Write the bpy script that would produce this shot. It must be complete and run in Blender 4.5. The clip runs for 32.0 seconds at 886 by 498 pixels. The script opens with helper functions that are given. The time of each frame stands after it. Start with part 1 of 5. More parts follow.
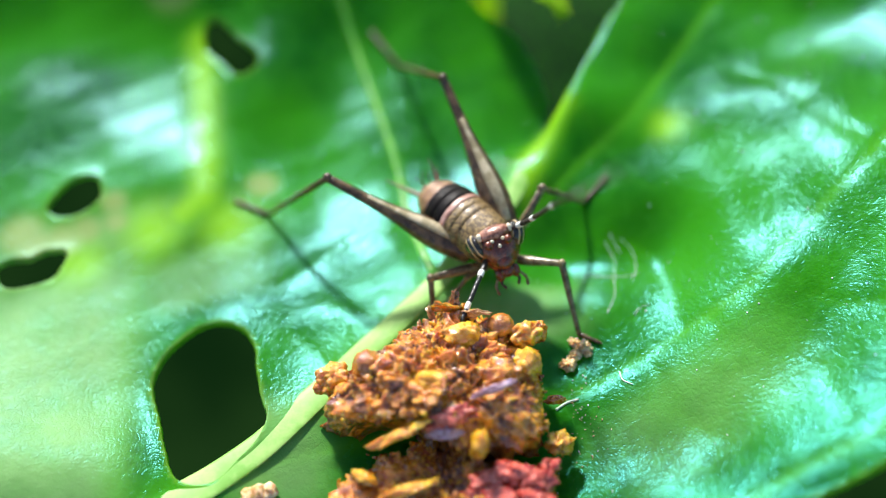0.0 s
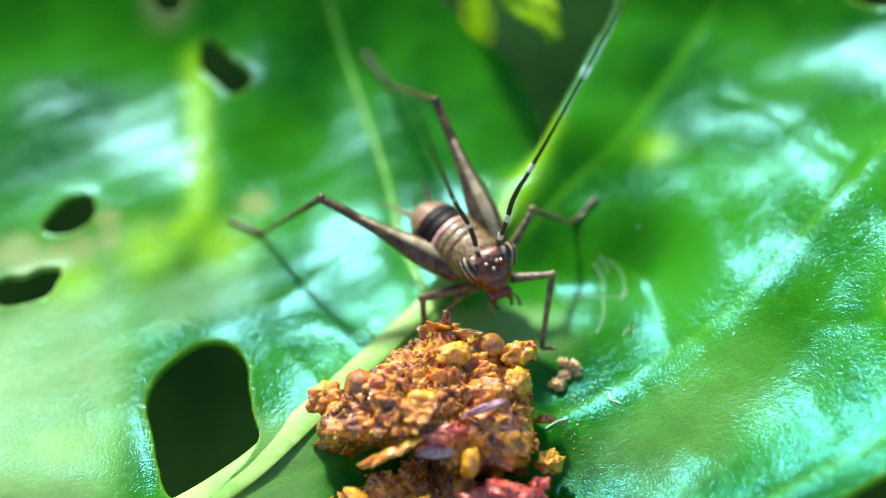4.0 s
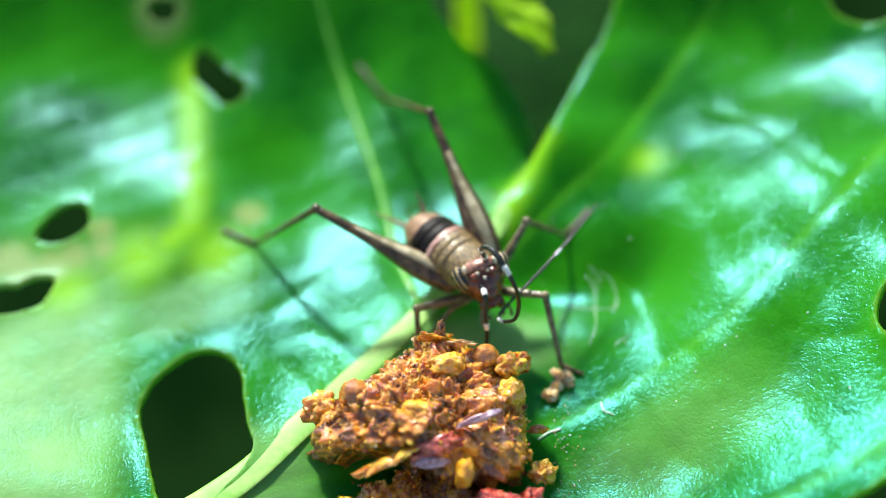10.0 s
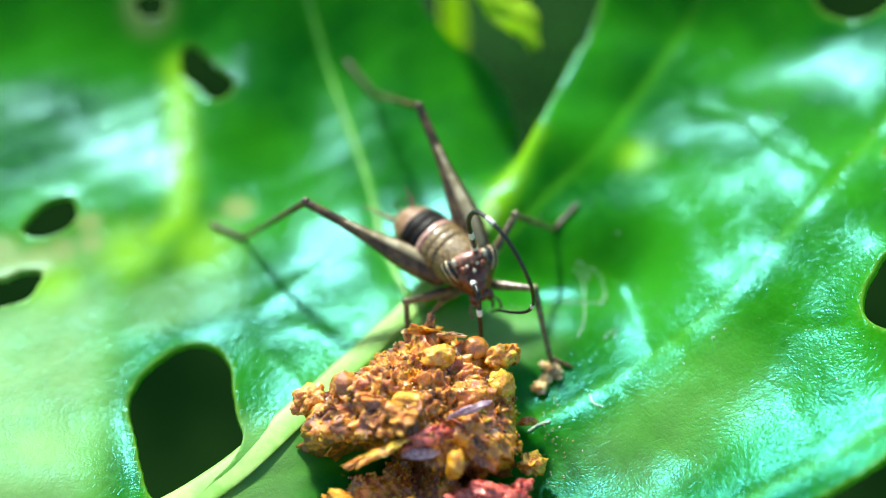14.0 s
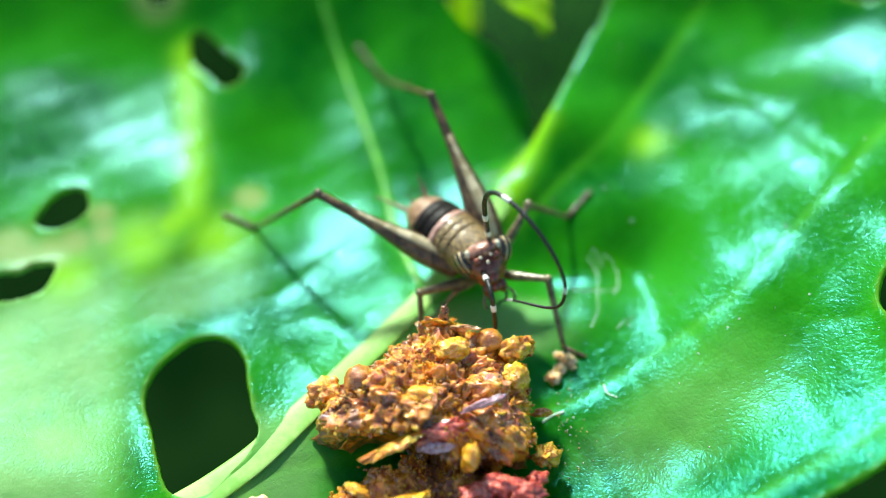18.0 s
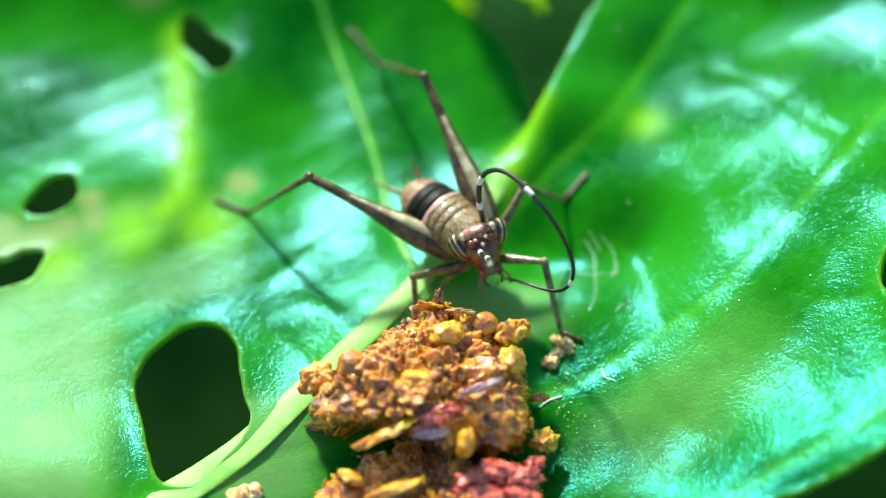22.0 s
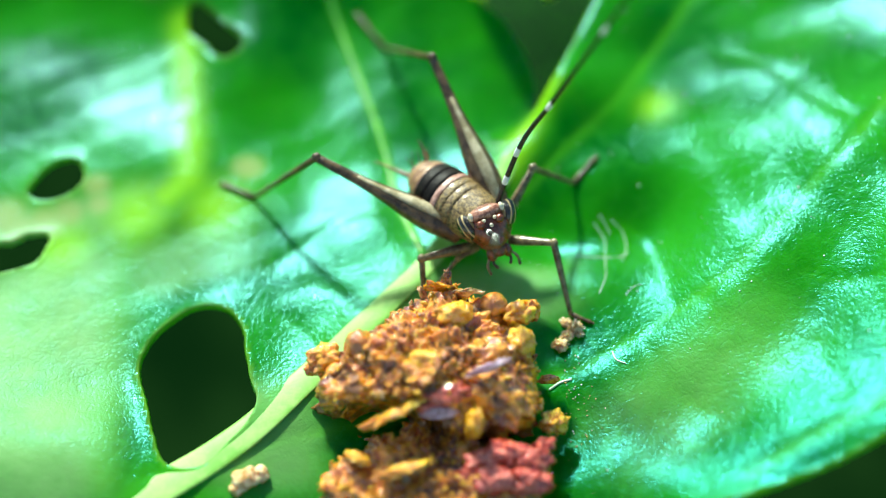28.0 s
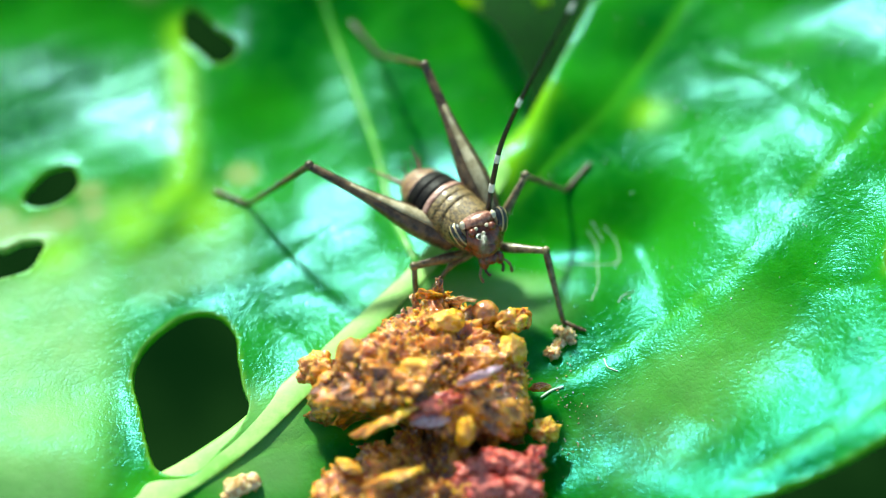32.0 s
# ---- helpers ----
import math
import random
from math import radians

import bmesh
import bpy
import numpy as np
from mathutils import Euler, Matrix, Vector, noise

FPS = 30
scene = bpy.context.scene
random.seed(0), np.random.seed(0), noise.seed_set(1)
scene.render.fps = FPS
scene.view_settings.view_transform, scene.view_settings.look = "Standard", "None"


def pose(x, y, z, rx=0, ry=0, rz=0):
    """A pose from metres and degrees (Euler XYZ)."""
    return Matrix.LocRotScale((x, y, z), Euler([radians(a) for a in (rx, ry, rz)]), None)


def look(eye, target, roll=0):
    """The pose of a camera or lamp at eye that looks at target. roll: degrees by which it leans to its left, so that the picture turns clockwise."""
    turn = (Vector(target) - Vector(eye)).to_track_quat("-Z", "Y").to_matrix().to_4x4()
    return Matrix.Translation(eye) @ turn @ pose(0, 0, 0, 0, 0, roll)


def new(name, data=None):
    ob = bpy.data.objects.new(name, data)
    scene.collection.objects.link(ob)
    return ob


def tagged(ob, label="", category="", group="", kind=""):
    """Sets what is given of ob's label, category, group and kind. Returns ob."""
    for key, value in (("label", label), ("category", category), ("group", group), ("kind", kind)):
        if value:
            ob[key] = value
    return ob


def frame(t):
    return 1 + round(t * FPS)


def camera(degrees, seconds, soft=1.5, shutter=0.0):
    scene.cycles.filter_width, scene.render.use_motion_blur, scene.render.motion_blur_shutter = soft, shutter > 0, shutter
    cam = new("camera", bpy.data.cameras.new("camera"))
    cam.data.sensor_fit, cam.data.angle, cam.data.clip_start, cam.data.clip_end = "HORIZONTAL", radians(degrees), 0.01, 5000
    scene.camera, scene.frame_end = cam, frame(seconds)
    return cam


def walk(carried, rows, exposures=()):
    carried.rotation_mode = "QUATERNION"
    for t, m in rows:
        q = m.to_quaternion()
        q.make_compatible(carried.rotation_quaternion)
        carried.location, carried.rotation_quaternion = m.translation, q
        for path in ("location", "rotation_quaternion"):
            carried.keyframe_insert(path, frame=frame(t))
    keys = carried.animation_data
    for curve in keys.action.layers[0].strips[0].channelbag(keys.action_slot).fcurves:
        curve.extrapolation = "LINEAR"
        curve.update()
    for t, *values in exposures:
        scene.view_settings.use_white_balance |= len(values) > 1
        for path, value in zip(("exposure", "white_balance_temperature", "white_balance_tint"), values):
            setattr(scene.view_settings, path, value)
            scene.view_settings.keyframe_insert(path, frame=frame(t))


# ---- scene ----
# All shapes below are written in millimetres and scaled to metres when they are linked.
MM = 0.001

cam = camera(44, 32.0, soft=0.7)
PATH = [
    (0, pose(0.001166, -0.035316, 0.041811, 38.488, 1.968, 0.840)),
    (0.5, pose(0.001196, -0.035416, 0.041791, 38.672, 1.863, 0.827)),
    (1, pose(0.001369, -0.035395, 0.041929, 38.547, 1.757, 0.652)),
    (1.5, pose(0.001423, -0.035426, 0.042110, 38.577, 1.198, 0.078)),
    (2, pose(0.001542, -0.035398, 0.042381, 38.534, 1.262, 0.266)),
    (2.5, pose(0.001198, -0.035485, 0.042651, 38.823, 1.103, 0.297)),
    (3, pose(0.001142, -0.035410, 0.042467, 38.999, 1.339, 0.640)),
    (3.5, pose(0.001112, -0.035461, 0.042479, 39.121, 1.377, 0.710)),
    (5.5, pose(0.000590, -0.035665, 0.042422, 39.662, 0.693, 0.516)),
    (6, pose(0.000474, -0.035529, 0.042656, 39.722, 0.817, 0.757)),
    (6.5, pose(0.000105, -0.035911, 0.041850, 40.641, 0.573, 0.415)),
    (7, pose(0.000183, -0.035968, 0.041955, 40.421, 0.535, 0.267)),
    (7.5, pose(0.000601, -0.035758, 0.042256, 39.814, 0.706, 0.217)),
    (8, pose(0.000751, -0.035676, 0.042485, 39.523, 0.821, 0.481)),
    (8.5, pose(0.000457, -0.035773, 0.042424, 39.860, 0.643, 0.517)),
    (9, pose(0.000503, -0.035643, 0.042933, 39.724, 0.448, 0.502)),
    (9.5, pose(0.000234, -0.035915, 0.042615, 40.238, 0.280, 0.467)),
    (10, pose(0.000455, -0.035685, 0.042775, 39.761, 0.351, 0.361)),
    (10.5, pose(0.000480, -0.036007, 0.042929, 39.989, 0.075, 0.178)),
    (11, pose(0.000513, -0.035890, 0.042788, 39.944, 0.141, 0.167)),
    (11.5, pose(0.000425, -0.035982, 0.042548, 40.121, -0.000, 0.165)),
    (12, pose(0.000416, -0.035925, 0.042961, 39.818, -0.133, 0.043)),
    (12.5, pose(0.000527, -0.036009, 0.042845, 39.867, -0.156, -0.103)),
    (13, pose(0.000504, -0.036272, 0.043072, 39.812, -0.519, -0.078)),
    (13.5, pose(0.000362, -0.036090, 0.043116, 39.486, -0.487, -0.356)),
    (14, pose(0.000050, -0.036241, 0.042502, 40.075, -0.412, -0.284)),
    (14.5, pose(0.000114, -0.035971, 0.042810, 39.411, -0.243, 0.092)),
    (16.5, pose(0.000299, -0.035270, 0.043855, 38.217, -0.114, -0.539)),
    (17, pose(-0.000198, -0.035131, 0.043584, 38.386, 0.047, -0.272)),
    (17.5, pose(-0.000112, -0.035284, 0.043521, 38.370, -0.057, -0.414)),
    (18, pose(-0.000158, -0.035118, 0.043230, 38.127, 0.195, -0.316)),
    (18.5, pose(0.000465, -0.035464, 0.043521, 37.915, 0.213, -0.624)),
    (19, pose(0.000105, -0.035233, 0.044169, 37.912, -0.148, -0.591)),
    (19.5, pose(-0.000073, -0.035343, 0.043746, 38.176, -0.080, -0.523)),
    (20, pose(-0.000186, -0.035292, 0.043924, 38.087, -0.090, -0.468)),
    (20.5, pose(-0.000004, -0.035377, 0.043808, 38.013, 0.031, -0.452)),
    (21, pose(0.000234, -0.035115, 0.043274, 37.567, 0.330, -0.422)),
    (21.5, pose(0.000026, -0.035049, 0.042534, 37.892, 0.400, -0.495)),
    (22, pose(0.000163, -0.035013, 0.042200, 37.858, 0.495, -0.588)),
    (22.5, pose(0.000194, -0.034937, 0.041902, 37.712, 0.699, -0.597)),
    (23, pose(-0.000066, -0.034833, 0.041815, 37.802, 0.873, -0.371)),
    (23.5, pose(-0.000064, -0.034972, 0.041506, 37.898, 1.027, -0.225)),
    (24, pose(-0.000238, -0.034955, 0.041626, 37.858, 0.868, -0.329)),
    (24.5, pose(-0.000003, -0.034961, 0.041660, 37.816, 1.036, -0.302)),
    (25, pose(-0.000308, -0.034912, 0.041665, 37.824, 0.930, -0.473)),
    (25.5, pose(-0.000105, -0.034843, 0.041657, 37.424, 1.034, -0.482)),
    (27.5, pose(0.000389, -0.035789, 0.040967, 38.557, 1.074, -0.251)),
    (28, pose(0.000133, -0.035843, 0.040817, 38.607, 0.862, -0.375)),
    (28.5, pose(0.000105, -0.035665, 0.040997, 38.459, 0.929, -0.065)),
    (29, pose(0.000047, -0.035823, 0.041002, 38.670, 0.690, -0.279)),
    (29.5, pose(0.000512, -0.035703, 0.041127, 38.347, 0.956, -0.371)),
    (30, pose(0.000819, -0.035721, 0.040984, 38.150, 1.103, -0.320)),
    (30.5, pose(0.000543, -0.035668, 0.041267, 38.317, 0.944, -0.119)),
    (31, pose(0.000344, -0.035717, 0.041191, 38.552, 0.917, -0.167)),
    (31.5, pose(0.000546, -0.035596, 0.041030, 38.400, 1.113, -0.074)),
    (32, pose(0.000618, -0.035681, 0.041091, 38.665, 0.981, -0.291)),
]
walk(cam, PATH, [(0, 0.76, 6500, 11), (9, 0.82, 6500, 6), (19, 0.92, 6500, -5), (32, 0.92, 6500, -12)])
cam.data.dof.use_dof = True
cam.data.dof.focus_distance = 48.4 * MM
cam.data.dof.aperture_fstop = 15.0

# ---- light: a high sun from behind the subject, open sky ----
SUN_TO = Vector((-0.27, 0.72, 0.64)).normalized()
sun = new("sun", bpy.data.lights.new("sun", "SUN"))
sun.data.energy, sun.data.angle, sun.data.color = 5.0, radians(5.0), (1.0, 0.97, 0.92)
sun.matrix_world = look(SUN_TO * 2.0, (0, 0, 0))
world = bpy.data.worlds.new("sky")
scene.world = world
world.use_nodes = True
wn = world.node_tree
sky = wn.nodes.new("ShaderNodeTexSky")
sky.sky_type, sky.sun_disc = "NISHITA", False
sky.sun_elevation = math.asin(SUN_TO.z)
sky.sun_rotation = math.atan2(SUN_TO.x, SUN_TO.y)
wn.nodes["Background"].inputs["Strength"].default_value = 0.11
wn.links.new(sky.outputs[0], wn.nodes["Background"].inputs["Color"])


# ---- materials ----
class Nodes:
    """A material's node tree with a few short ways to add to it."""

    def __init__(self, name):
        self.mat = bpy.data.materials.new(name)
        self.mat.use_nodes = True
        self.tree = self.mat.node_tree
        self.bsdf = self.tree.nodes["Principled BSDF"]
        self.out = self.tree.nodes["Material Output"]
        tc = self.add("ShaderNodeTexCoord")
        scale = self.add("ShaderNodeVectorMath", operation="SCALE")
        self.tree.links.new(tc.outputs["Object"], scale.inputs[0])
        scale.inputs["Scale"].default_value = 1000.0
        self.mm = scale.outputs[0]

    def add(self, kind, **settings):
        node = self.tree.nodes.new(kind)
        for key, value in settings.items():
            setattr(node, key, value)
        return node

    def put(self, value, socket):
        if isinstance(value, bpy.types.NodeSocket):
            self.tree.links.new(value, socket)
        elif isinstance(value, tuple) and len(value) == 3 and socket.type == "RGBA":
            socket.default_value = (*value, 1)
        else:
            socket.default_value = value
        return self

    def noise(self, scale, detail=3.0, rough=0.55, vector=None, distort=0.0):
        n = self.add("ShaderNodeTexNoise")
        self.put(vector or self.mm, n.inputs["Vector"])
        n.inputs["Scale"].default_value, n.inputs["Detail"].default_value = scale, detail
        n.inputs["Roughness"].default_value, n.inputs["Distortion"].default_value = rough, distort
        return n.outputs["Fac"]

    def cells(self, scale, feature="DISTANCE_TO_EDGE"):
        n = self.add("ShaderNodeTexVoronoi", feature=feature)
        warp = self.add("ShaderNodeVectorMath", operation="ADD")
        jitter = self.add("ShaderNodeTexNoise")
        self.put(self.mm, jitter.inputs["Vector"]).put(self.mm, warp.inputs[0])
        jitter.inputs["Scale"].default_value = scale * 1.5
        self.tree.links.new(jitter.outputs["Color"], warp.inputs[1])
        self.put(warp.outputs[0], n.inputs["Vector"])
        n.inputs["Scale"].default_value = scale
        return n.outputs["Distance"]

    def ramp(self, value, low, high, a=0.0, b=1.0):
        n = self.add("ShaderNodeMapRange", interpolation_type="SMOOTHSTEP")
        self.put(value, n.inputs["Value"])
        for socket, number in zip(("From Min", "From Max", "To Min", "To Max"), (low, high, a, b)):
            n.inputs[socket].default_value = number
        return n.outputs["Result"]

    def mix(self, fac, a, b, mode="MIX"):
        n = self.add("ShaderNodeMix", data_type="RGBA", blend_type=mode)
        self.put(fac, n.inputs[0]).put(a, n.inputs[6]).put(b, n.inputs[7])
        return n.outputs[2]

    def math(self, op, a, b):
        n = self.add("ShaderNodeMath", operation=op)
        self.put(a, n.inputs[0]).put(b, n.inputs[1])
        return n.outputs[0]

    def attr(self, name):
        return self.add("ShaderNodeAttribute", attribute_name=name).outputs["Fac"]

    def rand(self):
        return self.add("ShaderNodeObjectInfo").outputs["Random"]

    def bump(self, height, depth_mm, strength=1.0, after=None):
        n = self.add("ShaderNodeBump")
        self.put(height, n.inputs["Height"])
        n.inputs["Distance"].default_value, n.inputs["Strength"].default_value = depth_mm * MM, strength
        if after is not None:
            self.put(after, n.inputs["Normal"])
        return n.outputs["Normal"]

    def set(self, **values):
        for key, value in values.items():
            self.put(value, self.bsdf.inputs[key.replace("_", " ")])
        return self


def leaf_material(name, dark, light, through_colour, rough=0.20, gloss=0.42, thin=0.34):
    """A living leaf: glossy skin, fine net of veins, light that shines through."""
    n = Nodes(name)
    patch = n.noise(0.12, 3)
    grain = n.noise(2.2, 4, 0.6)
    fine = n.noise(9.0, 2, 0.6)
    net = n.cells(0.55)
    net_fine = n.cells(1.7)
    base = n.mix(n.ramp(patch, 0.35, 0.68), dark, light)
    base = n.mix(n.ramp(grain, 0.35, 0.75, 0.0, 0.35), base, light)
    base = n.mix(n.ramp(fine, 0.42, 0.66, 0.0, 0.30), base, dark)
    base = n.mix(n.ramp(n.noise(14.0, 2, 0.6), 0.55, 0.75, 0.0, 0.25), base, (0.10, 0.42, 0.02))
    base = n.mix(n.ramp(net, 0.0, 0.05, 0.22, 0.0), base, (0.06, 0.34, 0.02))
    base = n.mix(n.attr("vein"), base, (0.09, 0.38, 0.012))
    base = n.mix(n.ramp(n.attr("rim"), 0.0, 1.0, 0.0, 0.45), base, (0.22, 0.42, 0.04))
    pale_dull = n.math("MULTIPLY", n.attr("pale_dull"), n.ramp(n.noise(0.35, 4, 0.6), 0.2, 0.7, 0.55, 1.0))
    base = n.mix(pale_dull, base, (0.34, 0.58, 0.22))
    # pale tissue, and painted glow of light coming through the blade
    base = n.mix(n.attr("scar_glow"), base, (0.32, 0.68, 0.015))
    base = n.mix(n.attr("dry"), base, (0.36, 0.44, 0.14))
    n.set(Base_Color=base, IOR=1.45)
    n.put(n.math("ADD", n.ramp(grain, 0.2, 0.8, rough - 0.05, rough + 0.10), n.math("MULTIPLY", pale_dull, 0.25)), n.bsdf.inputs["Roughness"])
    n.put(n.ramp(pale_dull, 0.0, 1.0, gloss, gloss * 0.45), n.bsdf.inputs["Specular IOR Level"])
    # the reflected sky's cyan is put into the sheen's tint
    n.put((0.03, 0.62, 0.70), n.bsdf.inputs["Specular Tint"])
    relief = n.bump(n.ramp(net, 0.0, 0.16), 0.02, 0.2)
    relief = n.bump(n.ramp(net_fine, 0.0, 0.2), 0.014, 0.4, relief)
    relief = n.bump(grain, 0.025, 0.3, relief)
    relief = n.bump(fine, 0.010, 0.8, relief)
    relief = n.bump(n.noise(4.5, 3, 0.65), 0.024, 0.4, relief)
    n.put(relief, n.bsdf.inputs["Normal"])
    through_node = n.add("ShaderNodeBsdfTranslucent")
    n.put(n.mix(n.ramp(n.attr("rim"), 0.0, 1.0, 0.0, 0.5), through_colour, (0.55, 0.70, 0.12)), through_node.inputs["Color"])
    blend = n.add("ShaderNodeMixShader")
    blend.inputs[0].default_value = thin
    n.tree.links.new(n.bsdf.outputs[0], blend.inputs[1])
    n.tree.links.new(through_node.outputs[0], blend.inputs[2])
    n.tree.links.new(blend.outputs[0], n.out.inputs["Surface"])
    return n.mat


def shell_material(name, dark, light, rough=0.3, scale=3.0, coat=0.3, gloss=0.5):
    """Insect shell: glossy, mottled at two scales."""
    n = Nodes(name)
    mottle = n.noise(scale, 4, 0.65)
    dots = n.noise(scale * 5, 2, 0.6)
    base = n.mix(n.ramp(mottle, 0.36, 0.66), dark, light)
    base = n.mix(n.ramp(dots, 0.5, 0.7, 0.0, 0.5), base, dark)
    n.set(Base_Color=base, Coat_Weight=coat, Coat_Roughness=0.15, Specular_IOR_Level=gloss)
    n.put(n.ramp(dots, 0.3, 0.7, rough - 0.08, rough + 0.12), n.bsdf.inputs["Roughness"])
    n.put(n.bump(dots, 0.03, 0.6, n.bump(mottle, 0.05, 0.5)), n.bsdf.inputs["Normal"])
    return n.mat


def food_material(name, dark, light, rough=0.22, scale=1.6, coat=0.6, sss=0.05, char=(0.10, 0.022, 0.004)):
    """Oily fried crumb: wet shine, browned patches, light soaking in."""
    n = Nodes(name)
    vary = n.rand()
    zones = n.noise(scale * 0.32, 3, 0.6, distort=0.8)
    big = n.noise(scale, 4, 0.6)
    small = n.noise(scale * 6, 3, 0.6)
    base = n.mix(n.ramp(big, 0.36, 0.60), dark, light)
    base = n.mix(n.ramp(zones, 0.46, 0.60, 0.0, 0.85), base, char)
    base = n.mix(n.ramp(small, 0.54, 0.76, 0.0, 0.35), base, dark)
    base = n.mix(n.ramp(vary, 0.0, 1.0, 0.0, 0.25), base, dark)
    n.set(Base_Color=base, Coat_Weight=coat, Coat_Roughness=0.05, Coat_IOR=1.7, Subsurface_Weight=sss, Subsurface_Scale=0.8 * MM)
    n.put((1.0, 0.42, 0.10), n.bsdf.inputs["Subsurface Radius"])
    n.put(n.ramp(small, 0.3, 0.7, rough, rough + 0.2), n.bsdf.inputs["Roughness"])
    tiny = n.noise(scale * 12, 3, 0.65)
    wet = n.bump(tiny, 0.05 / scale, 0.5, n.bump(small, 0.16 / scale, 0.7, n.bump(big, 0.2, 0.5)))
    n.put(wet, n.bsdf.inputs["Normal"])
    n.put(n.bump(small, 0.10 / scale, 0.5, n.bump(big, 0.2, 0.5)), n.bsdf.inputs["Coat Normal"])
    return n.mat


def plain_material(name, dark, light, rough=0.5, scale=2.0, **more):
    n = Nodes(name)
    grain = n.noise(scale, 4, 0.6)
    n.set(Base_Color=n.mix(n.ramp(grain, 0.35, 0.65), dark, light), **more)
    n.put(n.ramp(grain, 0.3, 0.7, rough - 0.1, rough + 0.1), n.bsdf.inputs["Roughness"])
    n.put(n.bump(grain, 0.04, 0.5), n.bsdf.inputs["Normal"])
    return n.mat


LEAF = leaf_material("glossy_leaf", (0.004, 0.088, 0.001), (0.042, 0.31, 0.002), (0.15, 0.80, 0.004))
# darkened copy of the leaf: deep shade is put into its colours
LEAF_UNDER = leaf_material("leaf_painted_shade", (0.002, 0.014, 0.001), (0.006, 0.035, 0.002), (0.015, 0.10, 0.002), 0.6, 0.03, 0.3)
LEAF_YOUNG = leaf_material("young_leaf", (0.42, 0.66, 0.02), (0.62, 0.82, 0.04), (0.65, 0.90, 0.04), 0.4, 0.4, 0.5)
VEIN = plain_material("leaf_vein", (0.03, 0.24, 0.008), (0.09, 0.38, 0.015), 0.55, 1.2)
RIB = plain_material("leaf_midrib", (0.17, 0.42, 0.05), (0.30, 0.53, 0.12), 0.55, 0.9)
# shade under the leaf is put into this near-black green
SOIL = plain_material("undergrowth_painted_shade", (0.002, 0.010, 0.002), (0.006, 0.020, 0.004), 0.9, 0.04, Specular_IOR_Level=0.0)
TAN = shell_material("tan_tergite", (0.17, 0.085, 0.040), (0.42, 0.25, 0.13), 0.38, 4.0, coat=0.15)
BLACK_SHELL = shell_material("black_tergite", (0.004, 0.003, 0.003), (0.014, 0.010, 0.008), 0.5, 2.5, coat=0.0, gloss=0.15)
PINK = shell_material("pinkish_tergite", (0.30, 0.14, 0.10), (0.58, 0.36, 0.29), 0.3, 3.0)
MOTTLED = shell_material("mottled_pronotum", (0.050, 0.026, 0.009), (0.40, 0.27, 0.10), 0.36, 8.0, coat=0.2)
FACE = shell_material("reddish_face", (0.060, 0.012, 0.005), (0.27, 0.058, 0.016), 0.2, 2.5, coat=0.5)
BROW = shell_material("pinkish_brow", (0.15, 0.042, 0.022), (0.50, 0.25, 0.17), 0.25, 4.0, coat=0.4)
LEG = shell_material("greyish_leg", (0.060, 0.045, 0.020), (0.30, 0.24, 0.12), 0.3, 2.0, coat=0.15)
LEG_DARK = shell_material("dark_leg", (0.034, 0.019, 0.008), (0.16, 0.098, 0.045), 0.32, 2.0, coat=0.1)
LEG_PALE = shell_material("pale_thigh", (0.28, 0.23, 0.12), (0.58, 0.50, 0.33), 0.3, 1.2, coat=0.1)
FEELER = shell_material("black_feeler", (0.004, 0.004, 0.004), (0.014, 0.012, 0.011), 0.3, 6.0)
RING = plain_material("white_ring", (0.75, 0.75, 0.70), (0.9, 0.9, 0.85), 0.4, 4.0)
CREAM = plain_material("cream_spot", (0.70, 0.60, 0.40), (0.85, 0.78, 0.60), 0.25, 4.0)
FOOD = food_material("fried_crumb", (0.42, 0.090, 0.006), (0.96, 0.40, 0.022), 0.10, 1.8, 1.0, 0.3)
FOOD_GOLD = food_material("golden_crumb", (0.78, 0.27, 0.010), (0.99, 0.58, 0.035), 0.10, 1.8, 1.0, 0.3, (0.36, 0.07, 0.006))
FOOD_DARK = food_material("browned_crumb", (0.05, 0.012, 0.002), (0.34, 0.10, 0.010), 0.14, 1.8, 1.0, 0.1, (0.03, 0.008, 0.003))
FOOD_PALE = food_material("pale_crumb", (0.42, 0.20, 0.07), (0.86, 0.60, 0.32), 0.12, 3.4, 1.0, 0.15, (0.30, 0.11, 0.03))
GRAIN = food_material("yellow_grain", (0.74, 0.29, 0.006), (0.98, 0.57, 0.02), 0.10, 1.6, 1.0, 0.25, (0.50, 0.17, 0.008))
AMBER = food_material("amber_bead", (0.40, 0.115, 0.008), (0.74, 0.30, 0.025), 0.08, 1.4, 1.0, 0.3, (0.14, 0.035, 0.006))
CHILLI = food_material("red_flesh", (0.42, 0.025, 0.012), (0.80, 0.17, 0.10), 0.08, 4.5, 1.0, 0.15, (0.30, 0.018, 0.010))
ONION = food_material("pinkish_shred", (0.34, 0.15, 0.18), (0.74, 0.52, 0.60), 0.10, 2.6, 1.0, 0.15, (0.28, 0.10, 0.09))
BREAD = food_material("pale_bread_crumb", (0.62, 0.32, 0.09), (0.95, 0.78, 0.48), 0.45, 3.0, 0.2, 0.3, (0.55, 0.25, 0.06))
THREAD = plain_material("pale_thread", (0.40, 0.60, 0.35), (0.75, 0.85, 0.70), 0.5, 4.0)


